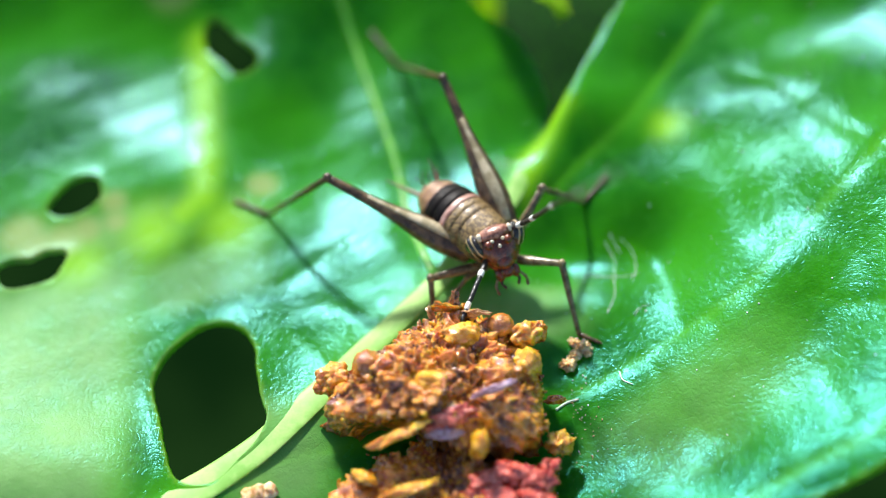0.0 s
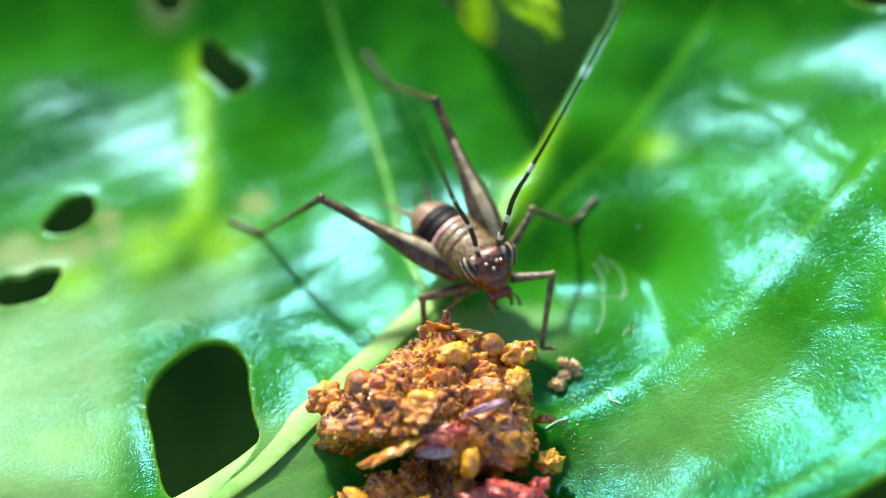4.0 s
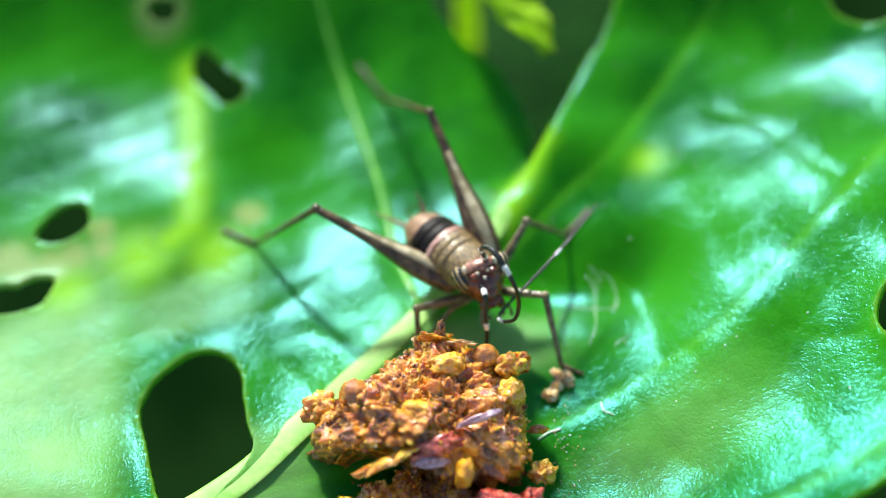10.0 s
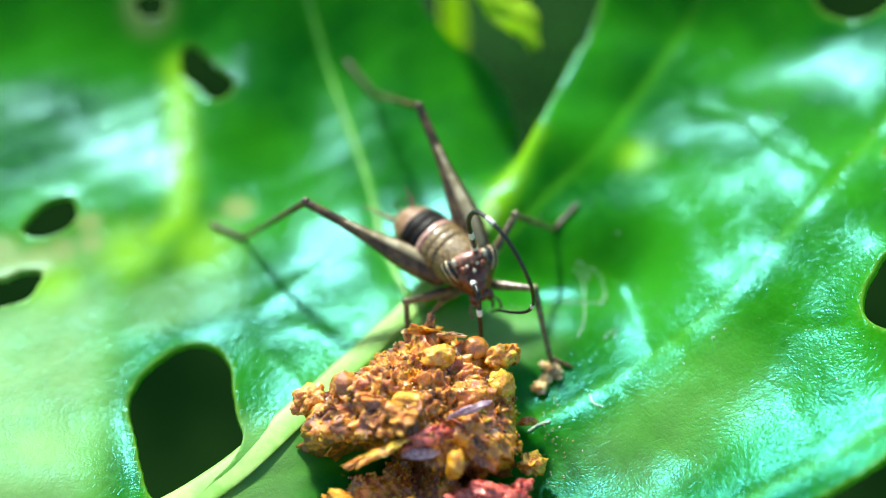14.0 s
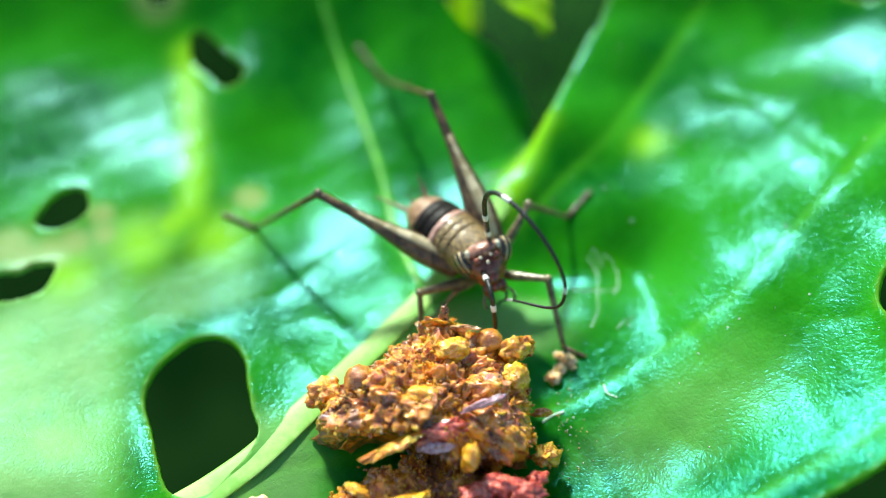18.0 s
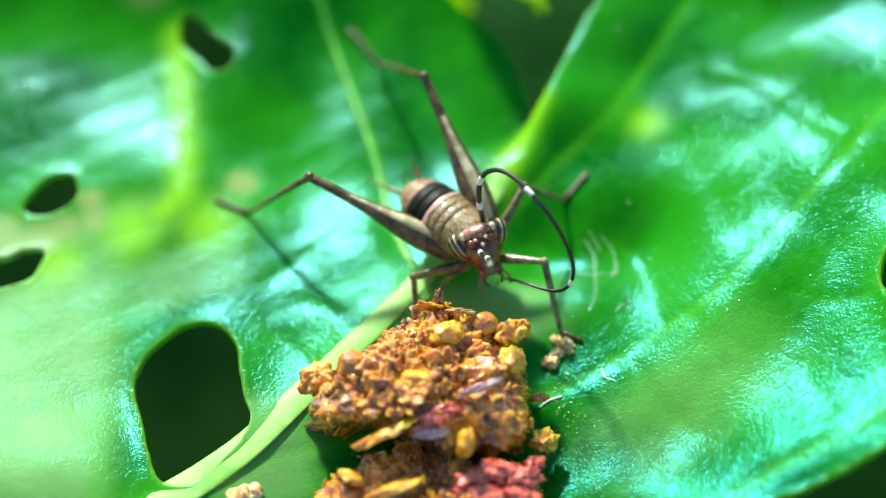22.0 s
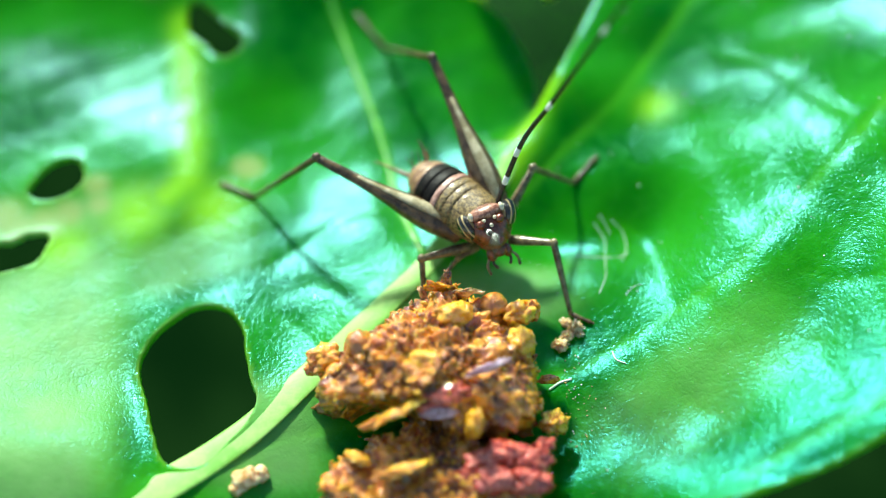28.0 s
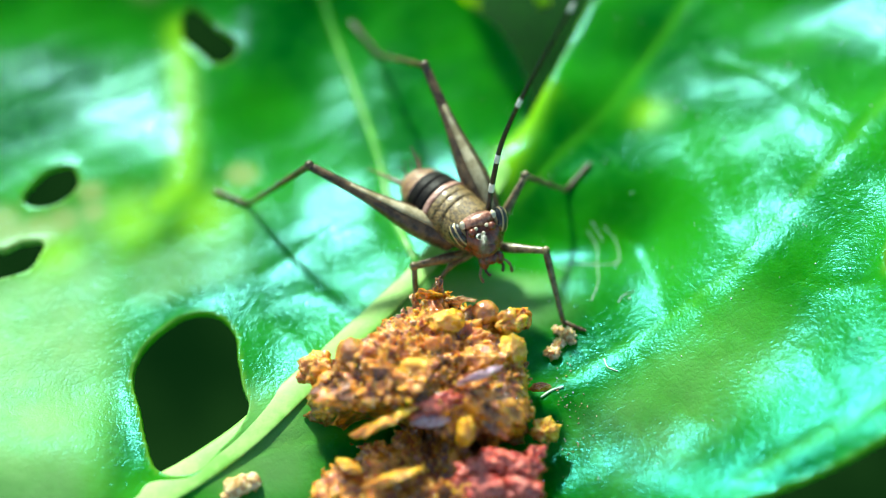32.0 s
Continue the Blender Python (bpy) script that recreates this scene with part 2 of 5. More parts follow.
def eye_material():
    """Compound eye with dark and cream stripes."""
    n = Nodes("striped_eye")
    wave = n.add("ShaderNodeTexWave", bands_direction="X")
    n.put(n.mm, wave.inputs["Vector"])
    wave.inputs["Scale"].default_value, wave.inputs["Distortion"].default_value = 1.35, 0.6
    n.set(Base_Color=n.mix(n.ramp(wave.outputs["Fac"], 0.66, 0.9), (0.010, 0.006, 0.004), (0.50, 0.36, 0.16)), Roughness=0.12, Coat_Weight=0.8)
    facets = n.cells(14.0)
    n.put(n.bump(n.ramp(facets, 0.0, 0.2), 0.01, 0.5), n.bsdf.inputs["Normal"])
    return n.mat


EYE = eye_material()


# ---- shapes ----
def part(name, bm, material, parent, label="", at=None, smooth=True):
    """Links a bmesh, written in mm, as one mesh under its thing."""
    bmesh.ops.scale(bm, vec=(MM, MM, MM), verts=bm.verts)
    data = bpy.data.meshes.new(name)
    bm.to_mesh(data)
    bm.free()
    return part_of(name, data, material, parent, label, at, smooth)


def part_of(name, data, material, parent, label="", at=None, smooth=True):
    if smooth:
        data.shade_smooth()
    if material and not data.materials:
        data.materials.append(material)
    ob = new(name, data)
    ob.parent = parent
    if at is not None:
        ob.matrix_basis = at
    if label:
        ob["label"] = label
    return ob


def at_mm(x, y, z):
    return Matrix.Translation((x * MM, y * MM, z * MM))


def lump(radii, seed, rough=0.25, freq=1.0, subdiv=3):
    """An uneven rounded piece."""
    bm = bmesh.new()
    bmesh.ops.create_icosphere(bm, subdivisions=subdiv, radius=1.0)
    shift = Vector((seed * 7.3, seed * 3.1, seed * 5.7))
    for v in bm.verts:
        k = 1 + rough * noise.fractal(v.co * freq + shift, 0.8, 2.1, 4)
        v.co = Vector((v.co.x * radii[0], v.co.y * radii[1], v.co.z * radii[2])) * k
    return bm


def crag(seed, subdiv=3):
    """A torn, angular crumb."""
    bm = bmesh.new()
    bmesh.ops.create_icosphere(bm, subdivisions=subdiv, radius=1.0)
    rng = random.Random(seed)
    sx, sy, sz = rng.uniform(0.7, 1.3), rng.uniform(0.5, 1.0), rng.uniform(0.35, 0.8)
    shift = Vector((seed * 7.3, seed * 3.1, seed * 5.7))
    for v in bm.verts:
        k = 0.55 + 0.75 * noise.turbulence(v.co * 1.25 + shift, 4, False) + 0.35 * noise.cell(v.co * 1.6 + shift)
        v.co = Vector((v.co.x * sx, v.co.y * sy, v.co.z * sz)) * k
    bmesh.ops.smooth_vert(bm, verts=bm.verts, factor=0.4, use_axis_x=True, use_axis_y=True, use_axis_z=True)
    return bm


def tube(points, radii, sides=10, flat=1.0, up=Vector((0, 0, 1))):
    """A tapered tube along points, closed and rounded at both ends; flat below 1 squashes it along up."""
    pts = [Vector(p) for p in points]
    bm = bmesh.new()
    rings = []
    n = len(pts)
    for i, p in enumerate(pts):
        along = (pts[min(i + 1, n - 1)] - pts[max(i - 1, 0)]).normalized()
        side = along.cross(up)
        side = side.normalized() if side.length > 1e-4 else along.orthogonal().normalized()
        over = side.cross(along)
        rings.append([bm.verts.new(p + float(radii[i]) * (math.cos(a) * side + flat * math.sin(a) * over)) for a in np.linspace(0, 2 * math.pi, sides, endpoint=False)])
    for r0, r1 in zip(rings, rings[1:]):
        for i in range(sides):
            bm.faces.new((r0[i], r0[(i + 1) % sides], r1[(i + 1) % sides], r1[i]))
    for ring, end, inner in ((rings[0], 0, 1), (rings[-1], n - 1, n - 2)):
        tip = bm.verts.new(pts[end] + (pts[end] - pts[inner]).normalized() * float(radii[end]) * 0.6)
        for i in range(sides):
            bm.faces.new((ring[i], ring[(i + 1) % sides], tip))
    bmesh.ops.recalc_face_normals(bm, faces=bm.faces)
    return bm


def spline(points, count):
    """count points along a smooth line through the given ones, evenly spaced."""
    p = np.array(points, float)
    p = np.vstack([2 * p[0] - p[1], p, 2 * p[-1] - p[-2]])
    fine = []
    for i in range(1, len(p) - 2):
        for u in np.linspace(0, 1, 24, endpoint=False):
            fine.append(0.5 * (2 * p[i] + (p[i + 1] - p[i - 1]) * u + (2 * p[i - 1] - 5 * p[i] + 4 * p[i + 1] - p[i + 2]) * u**2 + (3 * p[i] - p[i - 1] - 3 * p[i + 1] + p[i + 2]) * u**3))
    fine.append(p[-2])
    fine = np.array(fine)
    run = np.r_[0, np.cumsum(np.linalg.norm(np.diff(fine, axis=0), axis=1))]
    goal = np.linspace(0, run[-1], count)
    return np.stack([np.interp(goal, run, fine[:, k]) for k in range(p.shape[1])], 1)


# ---- the leaf ----
MIDRIB = spline([(-17, -19.5), (-12.9, -15.7), (-8.73, -12.51), (-6.2, -9.76), (-4, -7.4), (-1.82, -4.89), (1.6, -0.3), (2.8, 1.3), (3.2, 2.4)], 60)
LATERALS = {
    "low": spline([(-12.6, -14.6), (-5.7, -12.3), (-0.6, -11.1), (4.3, -9.82), (5.97, -9.38), (7.54, -8.59), (9.65, -7.45), (11.46, -6.47), (13.27, -5.39), (15.6, -3.08), (17.54, -1.38), (18.99, -0.03), (20.54, 1.67), (25.19, 6.77)], 56),
    "high": spline([(2.4, -0.6), (5.27, 2.01), (7.23, 3.85), (8.76, 5.32), (10.5, 7.82), (12.26, 10.36), (13.65, 12.42), (17.82, 18.6)], 56),
    "up": spline([(-1.2, -3.4), (-2.53, 0.34), (-3.23, 3.74), (-4.35, 7.38), (-5.37, 10.47), (-6.29, 13.16), (-9.05, 21.23)], 56),
    "far": spline([(-14.46, -14.89), (-15.06, -12.82), (-15.56, -9.65), (-15.85, -6.61), (-15.94, -3.37), (-15.29, -1.46), (-13.68, 0.44), (-13.15, 2.38), (-13.74, 6.12), (-14.35, 10.06)], 56),
    "edge": spline([(11.77, -15.8), (13.37, -15.03), (15.12, -14.38), (17.04, -13.49), (20.88, -11.71)], 56),
}
MINOR = [
    spline([(14.4, 7.74), (15.72, 6.65), (16.76, 5.19), (18.52, 2.31), (19.78, 0.68)], 26),
    spline([(8.57, -1.35), (9.56, -2.49), (9.99, -4.54), (10.14, -6.48)], 26),
    spline([(8.64, -8.64), (9.28, -10.44), (10.33, -11.72), (11.25, -12.47)], 26),
    spline([(15.5, -10.11), (15.67, -11.68), (15.87, -12.93)], 26),
    spline([(15.71, -6.45), (16.92, -7.31), (18.43, -7.71)], 26),
    spline([(6.14, 5.67), (7.1, 4.36), (7.5, 3.56)], 26),
    spline([(11.42, -6.77), (12.17, -8.06), (13.03, -8.62)], 26),
    spline([(11.68, -8.22), (12.22, -9.41), (11.93, -9.87)], 26),
    spline([(-2.86, -0.22), (-4.55, -0.36), (-6.73, -1.93), (-8.3, -3.24)], 26),
    spline([(-7.89, -6.55), (-6.76, -7.51), (-5.63, -8.7)], 26),
    spline([(-6.82, -4.65), (-5.16, -5.3), (-3.78, -6.14), (-2.71, -7.18)], 26),
]


def polar(cx, cy, radii, start=0.0):
    """A round outline by its radii at even angles, as a signed distance: below zero inside."""
    radii = np.array(radii, float)
    angles = np.linspace(0, 2 * np.pi, len(radii) + 1) + start

    def inside(x, y):
        a = np.mod(np.arctan2(y - cy, x - cx) - start, 2 * np.pi) + start
        k = len(radii) * (a - start) / (2 * np.pi)
        i = np.floor(k).astype(int) % len(radii)
        u = k - np.floor(k)
        p0, p1, p2, p3 = (radii[(i + j) % len(radii)] for j in (-1, 0, 1, 2))
        r = 0.5 * (2 * p1 + (p2 - p0) * u + (2 * p0 - 5 * p1 + 4 * p2 - p3) * u**2 + (3 * p1 - p0 - 3 * p2 + p3) * u**3)
        return np.hypot(x - cx, y - cy) - r

    return inside


def outline_of(points):
    """A closed outline through corner points, as a signed distance: below zero inside."""
    p = np.array(points, float)
    q = np.roll(p, -1, axis=0)

    def inside(x, y):
        x, y = np.asarray(x, float), np.asarray(y, float)
        best = np.full(np.shape(x), 1e9)
        odd = np.zeros(np.shape(x), bool)
        for (ax, ay), (bx, by) in zip(p, q):
            ex, ey = bx - ax, by - ay
            u = np.clip(((x - ax) * ex + (y - ay) * ey) / (ex * ex + ey * ey), 0, 1)
            best = np.minimum(best, np.hypot(x - ax - u * ex, y - ay - u * ey))
            crossing = ((ay <= y) != (by <= y)) & (x < ax + (y - ay) * ex / (ey if abs(ey) > 1e-9 else 1e-9))
            odd = odd ^ crossing
        return np.where(odd, -best, best)

    return inside


# the gap between two lobes: its toothed side on the raised lobe, then back along the sunken one
GAP = [(4.75, 5.3), (5.55, 6.5), (5.95, 7.05), (6.4, 8.06), (6.75, 8.75), (6.95, 9.5), (7.3, 9.95), (7.38, 10.5), (7.9, 11.2), (8.1, 11.72), (8.62, 11.95), (8.75, 12.6), (9.31, 13.83), (9.6, 14.82), (9.92, 16.07), (10.4, 17.8), (11.1, 20.8), (12.7, 27.0), (14.4, 40.0),
       (-2.0, 40.0), (-2.0, 24.0), (-1.6, 17.5), (-0.6, 15.0), (1.2, 13.2), (3.2, 12.0), (4.4, 10.4), (4.9, 8.8), (4.7, 7.0)]
# E, NE, N, NW, W, SW, S, SE ... eaten holes
OUTLINE = polar(-4.0, 3.0, (34.0, 35.0, 35.0, 33.0, 32.0, 32.0, 34.0, 37.0, 38.0, 37.0, 36.0, 33.0, 29.0, 25.5, 24.0, 23.6, 27.9, 32.0))
HOLES = [
    polar(-11.28, -10.01, (2.46, 2.4, 2.66, 3.46, 4.12, 4.25, 3.88, 3.5, 3.05, 2.53, 2.33, 2.48, 3.03, 4.07, 4.14, 3.51, 3.27, 3.01)),
    polar(-19.78, 1.76, (1.32, 1.36, 1.52, 1.29, 1.1, 1.03, 1.19, 1.62, 1.46, 1.25, 1.13, 1.18)),
    polar(-21.28, -2.43, (1.64, 1.88, 0.81, 0.44, 0.43, 0.77, 1.7, 1.74, 1.59, 1.39, 1.35, 1.56)),
    polar(-13.00, 11.41, (1.26, 0.93, 0.94, 1.31, 2.35, 1.76, 1.01, 0.76, 0.76, 1.06, 2.25, 2.21)),
    polar(-16.45, 15.44, (0.97, 0.86, 0.61, 0.86, 0.84, 0.65, 0.56, 0.76)),
    outline_of(GAP),
    polar(23.07, 13.19, (2.03, 1.66, 1.55, 1.94, 2.21, 2.44, 2.08, 1.84, 1.78, 2.06, 2.25, 1.85)),
    polar(20.59, -6.57, (1.63, 1.62, 2.15, 2.02, 1.43, 1.33, 1.45, 1.81, 2, 1.94, 1.87, 1.51)),
    polar(22.41, 1.81, (0.3, 0.5, 0.3, 0.3, 0.48, 0.3)),
]


def near_line(x, y, line):
    """Distance in mm from a line of points, and how far along it, 0 to 1."""
    best = np.full(np.shape(x), 1e9)
    along = np.zeros(np.shape(x))
    for i, (a, b) in enumerate(zip(line, line[1:])):
        ab = b - a
        u = np.clip(((x - a[0]) * ab[0] + (y - a[1]) * ab[1]) / (ab @ ab), 0, 1)
        d = np.hypot(x - a[0] - u * ab[0], y - a[1] - u * ab[1])
        along = np.where(d < best, (i + u) / (len(line) - 1), along)
        best = np.minimum(best, d)
    return best, along


def soft(v, w):
    """A smooth ramp: 0 below zero, v above it."""
    return w * np.logaddexp(0, v / w)


def step_up(v, w):
    """A smooth step from 0 to 1."""
    return 1 / (1 + np.exp(-np.clip(v / w, -40, 40)))


def leaf_form(x, y):
    """Height of the leaf's large form in mm, without its bumps and veins."""
    e = x - 3.0 - 0.48 * (y - 2.0)
    right = step_up(e, 1.3)
    z = (0.14 - 0.06 * (1 - right)) * y + right * 0.05 * soft(y - 1.0, 2.0) - 0.04 * soft(-e - 2.0, 1.5)
    z = z + 2.9 * step_up(x - 10.6 - 0.12 * y, 1.1)
    lobe = step_up(e + 0.05, 0.16 + 0.8 * step_up(4.5 - y, 0.7))
    z = z + 0.30 * soft(4.5 - e, 0.8) * step_up(y - 3.0, 1.0) * lobe
    z = z - 0.75 * soft(e + 3.6, 0.9) * step_up(y - 4.5, 0.9) * (1 - lobe)
    z = z + 0.24 * soft(x - 14.5, 2.0) + 0.07 * soft(-x - 14.5, 1.2)
    z = z + 0.08 * soft(-y - 6.0, 1.5) * step_up(x - 7.0, 1.5)
    z = z + 0.75 * soft(y - 12.5, 1.5) * (1 - right)
    return z - 0.3 * np.exp(-(((x + 1.0) / 5.0) ** 2 + ((y + 16.0) / 4.0) ** 2))

# relief fitted so highlights fall right from the camera's view, in mm, on two even nets: corner, spacing, columns,
# heights row by row
FITTED_RIGHT = (5.0, -15.0, 2.6, 8, [
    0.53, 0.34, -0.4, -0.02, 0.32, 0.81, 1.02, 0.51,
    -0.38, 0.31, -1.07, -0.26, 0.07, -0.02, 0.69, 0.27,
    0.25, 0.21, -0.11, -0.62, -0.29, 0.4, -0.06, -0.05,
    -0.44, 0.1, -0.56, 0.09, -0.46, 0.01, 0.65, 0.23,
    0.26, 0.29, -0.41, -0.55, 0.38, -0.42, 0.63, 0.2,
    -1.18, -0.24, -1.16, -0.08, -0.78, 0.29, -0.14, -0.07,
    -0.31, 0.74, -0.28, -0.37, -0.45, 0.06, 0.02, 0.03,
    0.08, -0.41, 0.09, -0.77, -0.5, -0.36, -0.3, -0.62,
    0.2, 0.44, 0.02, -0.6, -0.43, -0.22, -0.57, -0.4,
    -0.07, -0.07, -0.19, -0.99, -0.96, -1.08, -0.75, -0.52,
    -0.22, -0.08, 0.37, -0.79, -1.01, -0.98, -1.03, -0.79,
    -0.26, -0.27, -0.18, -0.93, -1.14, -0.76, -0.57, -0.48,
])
FITTED_LEFT = (-23.5, -14.0, 3.3, 8, [
    0.89, 0.91, 0.85, 0.48, -0.14, 0, 0, 0,
    0.69, 0.09, 0.11, -0.35, 0.44, 0, 0, 0,
    -0.05, 0.24, -0.07, -0.18, 0.25, -0.2, 0.21, -0.12,
    -0.26, 0.13, -0.24, -0.12, -0.06, -0.16, 0.04, -0,
    0.04, -0.07, -0.11, -0.23, -0, -0.24, 0.08, -0.21,
    -0.01, 0.08, 0.15, 0.18, -0.03, -0.45, -0.36, -0.29,
    0.17, -0.01, 0.18, 0.05, -0.3, -0.25, 0.06, -0.3,
    0.29, 0.22, -0.01, -0.06, 0.95, -0.49, 0.14, -0.18,
    0.07, 0.14, -0.07, -0.04, 0.49, -0.37, 0.22, 0.14,
])


def fitted_relief(x, y, net):
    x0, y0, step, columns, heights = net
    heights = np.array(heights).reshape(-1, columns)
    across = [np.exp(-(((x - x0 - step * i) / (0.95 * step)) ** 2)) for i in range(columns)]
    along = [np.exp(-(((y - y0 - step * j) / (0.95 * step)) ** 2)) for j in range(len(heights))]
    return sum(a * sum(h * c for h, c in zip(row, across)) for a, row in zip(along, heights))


# pale tissue near holes, plus spots of transmitted light painted yellow-green
SCAR_GLOWS = [(-11.67, 0.15, 1.6), (-15.60, -0.16, 1.6), (-18.92, -2.13, 1.4), (10.71, 4.67, 0.9), (-13.22, 1.70, 1)]
# bright lit streaks painted in: the glowing ridge and the gap's edge
GLOW_BANDS = [
    (spline([(-14.28, 0.77), (-13.26, 2.03), (-13.68, 6.11), (-14.35, 10.06), (-14.73, 12.37)], 20), 0.8),
    (spline([(2.9, 1.5), (4.2, 4.2), (5.2, 6.0)], 12), 0.7),
]
DRY = [(-10.27, 2.77, 0.85), (-16.48, 15.56, 1.5), (-21.28, -1.27, 1.1), (-19.97, -0.87, 1), (-18.97, -0.18, 0.8), (-17.80, 1.45, 0.7), (-22.12, -0.56, 1.2), (-17.51, 0.34, 0.6)]
# dull pale patches of the skin: centre, radii, turn, strength
PALE_DULL = [(-19.0, -9.5, 4.0, 9.0, 5, 0.85), (-13.0, -3.0, 3.5, 1.8, 15, 0.45), (1.5, -5.4, 4.0, 1.5, 5, 0.8), (10.5, -11.0, 5.0, 2.4, 35, 0.3), (-8.0, -12.5, 2.5, 2.5, 0, 0.5), (-18.8, -0.8, 4.5, 1.6, 15, 0.5)]


def leaf_height(x, y):
    """Height of the leaf's upper skin in mm."""
    x, y = np.asarray(x, float), np.asarray(y, float)
    z = leaf_form(x, y)
    z = z + fitted_relief(x, y, FITTED_RIGHT) + fitted_relief(x, y, FITTED_LEFT)
    for key, line in LATERALS.items():
        d, _ = near_line(x, y, line)
        deep, wide = {"low": (0.05, 0.3), "high": (0.06, 0.4), "up": (0.08, 0.7), "far": (-0.12, 1.4), "edge": (0.09, 0.4)}[key]
        z = z - deep * np.exp(-((d / wide) ** 2))
    for line in MINOR:
        d, _ = near_line(x, y, line)
        z = z - 0.06 * np.exp(-((d / 0.4) ** 2))
    d, _ = near_line(x, y, MIDRIB)
    z = z + 0.25 * np.exp(-((d / 1.3) ** 2))
    return z + 0.03 * np.sin(0.9 * x + 0.4 * y) * np.sin(0.8 * y - 0.3 * x + 1.0) + 0.015 * np.sin(2.1 * x - 1.1 * y) * np.sin(1.7 * y + 0.6 * x)


def on_leaf(x, y, up=0.0):
    return Vector((x, y, float(leaf_height(x, y)) + up))


def build_leaf():
    thing = tagged(new("leaf"), "large glossy green leaf with eaten holes, seen from above", "leaf")
    step = 0.26
    xs, ys = np.arange(-44, 34, step), np.arange(-27, 34, step)
    gx, gy = np.meshgrid(xs, ys)
    gx, gy = gx.ravel(), gy.ravel()
    # distance below zero where the leaf is missing
    missing = lambda x, y: np.minimum.reduce([h(x, y) for h in HOLES] + [-OUTLINE(x, y)])
    first = missing(gx, gy)
    near = (first < 0) & (first > -1.6 * step)
    for _ in range(6):
        g = missing(gx, gy)
        ex = (missing(gx + 0.01, gy) - missing(gx - 0.01, gy)) / 0.02
        ey = (missing(gx, gy + 0.01) - missing(gx, gy - 0.01)) / 0.02
        length = np.maximum(np.hypot(ex, ey), 0.3)
        gx, gy = np.where(near, gx - 0.8 * g * ex / length**2, gx), np.where(near, gy - 0.8 * g * ey / length**2, gy)
    g = missing(gx, gy)
    keep = first > -1.6 * step
    gz = leaf_height(gx, gy)
    # the torn rims curl a little
    gz = gz + 0.10 * np.exp(-np.maximum(g, 0) / 0.35)
    nx, ny = len(xs), len(ys)
    number = np.cumsum(keep) - 1
    quads = []
    idx = np.arange(nx * ny).reshape(ny, nx)
    a, b, c, d = idx[:-1, :-1].ravel(), idx[:-1, 1:].ravel(), idx[1:, 1:].ravel(), idx[1:, :-1].ravel()
    middle = np.maximum.reduce([first[a], first[b], first[c], first[d]]) > 0.0
    full = keep[a] & keep[b] & keep[c] & keep[d] & middle
    quads = np.stack([number[a], number[b], number[c], number[d]], 1)[full]
    data = bpy.data.meshes.new("blade")
    data.from_pydata(np.stack([gx, gy, gz], 1)[keep] * MM, [], quads.tolist())
    kx, ky, kg = gx[keep], gy[keep], g[keep]
    vein = np.zeros(len(kx))
    for line, wide in [(MIDRIB, 1.1)] + [(v, 0.75 if k == "far" else 0.28) for k, v in LATERALS.items()] + [(v, 0.12) for v in MINOR]:
        vein = np.maximum(vein, (0.6 if wide > 0.2 else 0.25) * np.exp(-((near_line(kx, ky, line)[0] / wide) ** 2)))
    torn = np.minimum.reduce([h(kx, ky) for i, h in enumerate(HOLES) if i != 5] + [-OUTLINE(kx, ky)])
    torn = np.where(kx - 2.6 - 0.48 * (ky - 2.0) > 0, np.minimum(torn, HOLES[5](kx, ky)), torn)
    rim = np.exp(-((np.maximum(torn, 0) / 0.12) ** 2))
    scar_glow = np.zeros(len(kx))
    for cx, cy, r in SCAR_GLOWS:
        scar_glow = np.maximum(scar_glow, np.exp(-((np.hypot(kx - cx, ky - cy) / r) ** 2)) * 0.85)
    for line, wide in GLOW_BANDS:
        scar_glow = np.maximum(scar_glow, 0.85 * np.exp(-((near_line(kx, ky, line)[0] / wide) ** 2)))
    dry = np.zeros(len(kx))
    for cx, cy, r in DRY:
        dry = np.maximum(dry, np.exp(-((np.hypot(kx - cx, ky - cy) / r) ** 4)) * 0.85)
    pale_dull = np.zeros(len(kx))
    for cx, cy, rx, ry, turn, much in PALE_DULL:
        c, s = math.cos(radians(turn)), math.sin(radians(turn))
        pale_dull = np.maximum(pale_dull, much * np.exp(-((((kx - cx) * c + (ky - cy) * s) / rx) ** 4 + ((-(kx - cx) * s + (ky - cy) * c) / ry) ** 4)))
    for name, values in (("pale_dull", pale_dull), ("vein", vein), ("rim", rim), ("scar_glow", scar_glow), ("dry", dry)):
        data.attributes.new(name, "FLOAT", "POINT").data.foreach_set("value", values.astype(np.float32))
    blade = part_of("blade", data, LEAF, thing)
    solid = blade.modifiers.new("thickness", "SOLIDIFY")
    solid.thickness, solid.offset = 0.3 * MM, -1.0
    count = len(MIDRIB)
    part("midrib", tube([on_leaf(x, y, -0.03) for x, y in MIDRIB], [0.9 - 0.5 * i / count for i in range(count)], 18, 0.13), RIB, thing, "broad pale green midrib")
    widths = {"low": (0.20, 0.08), "high": (0.15, 0.07), "up": (0.26, 0.14), "far": (0.45, 0.3), "edge": (0.15, 0.08)}
    for key, line in LATERALS.items():
        if key == "far":
            continue
        w0, w1 = widths[key]
        sunk = -0.14 if key in ("low", "high", "edge") else -0.02
        part("side_vein", tube([on_leaf(x, y, sunk) for x, y in line], np.linspace(w0, w1, len(line)), 10, 0.16 if key == "far" else 0.5), VEIN, thing, "raised pale green side vein")
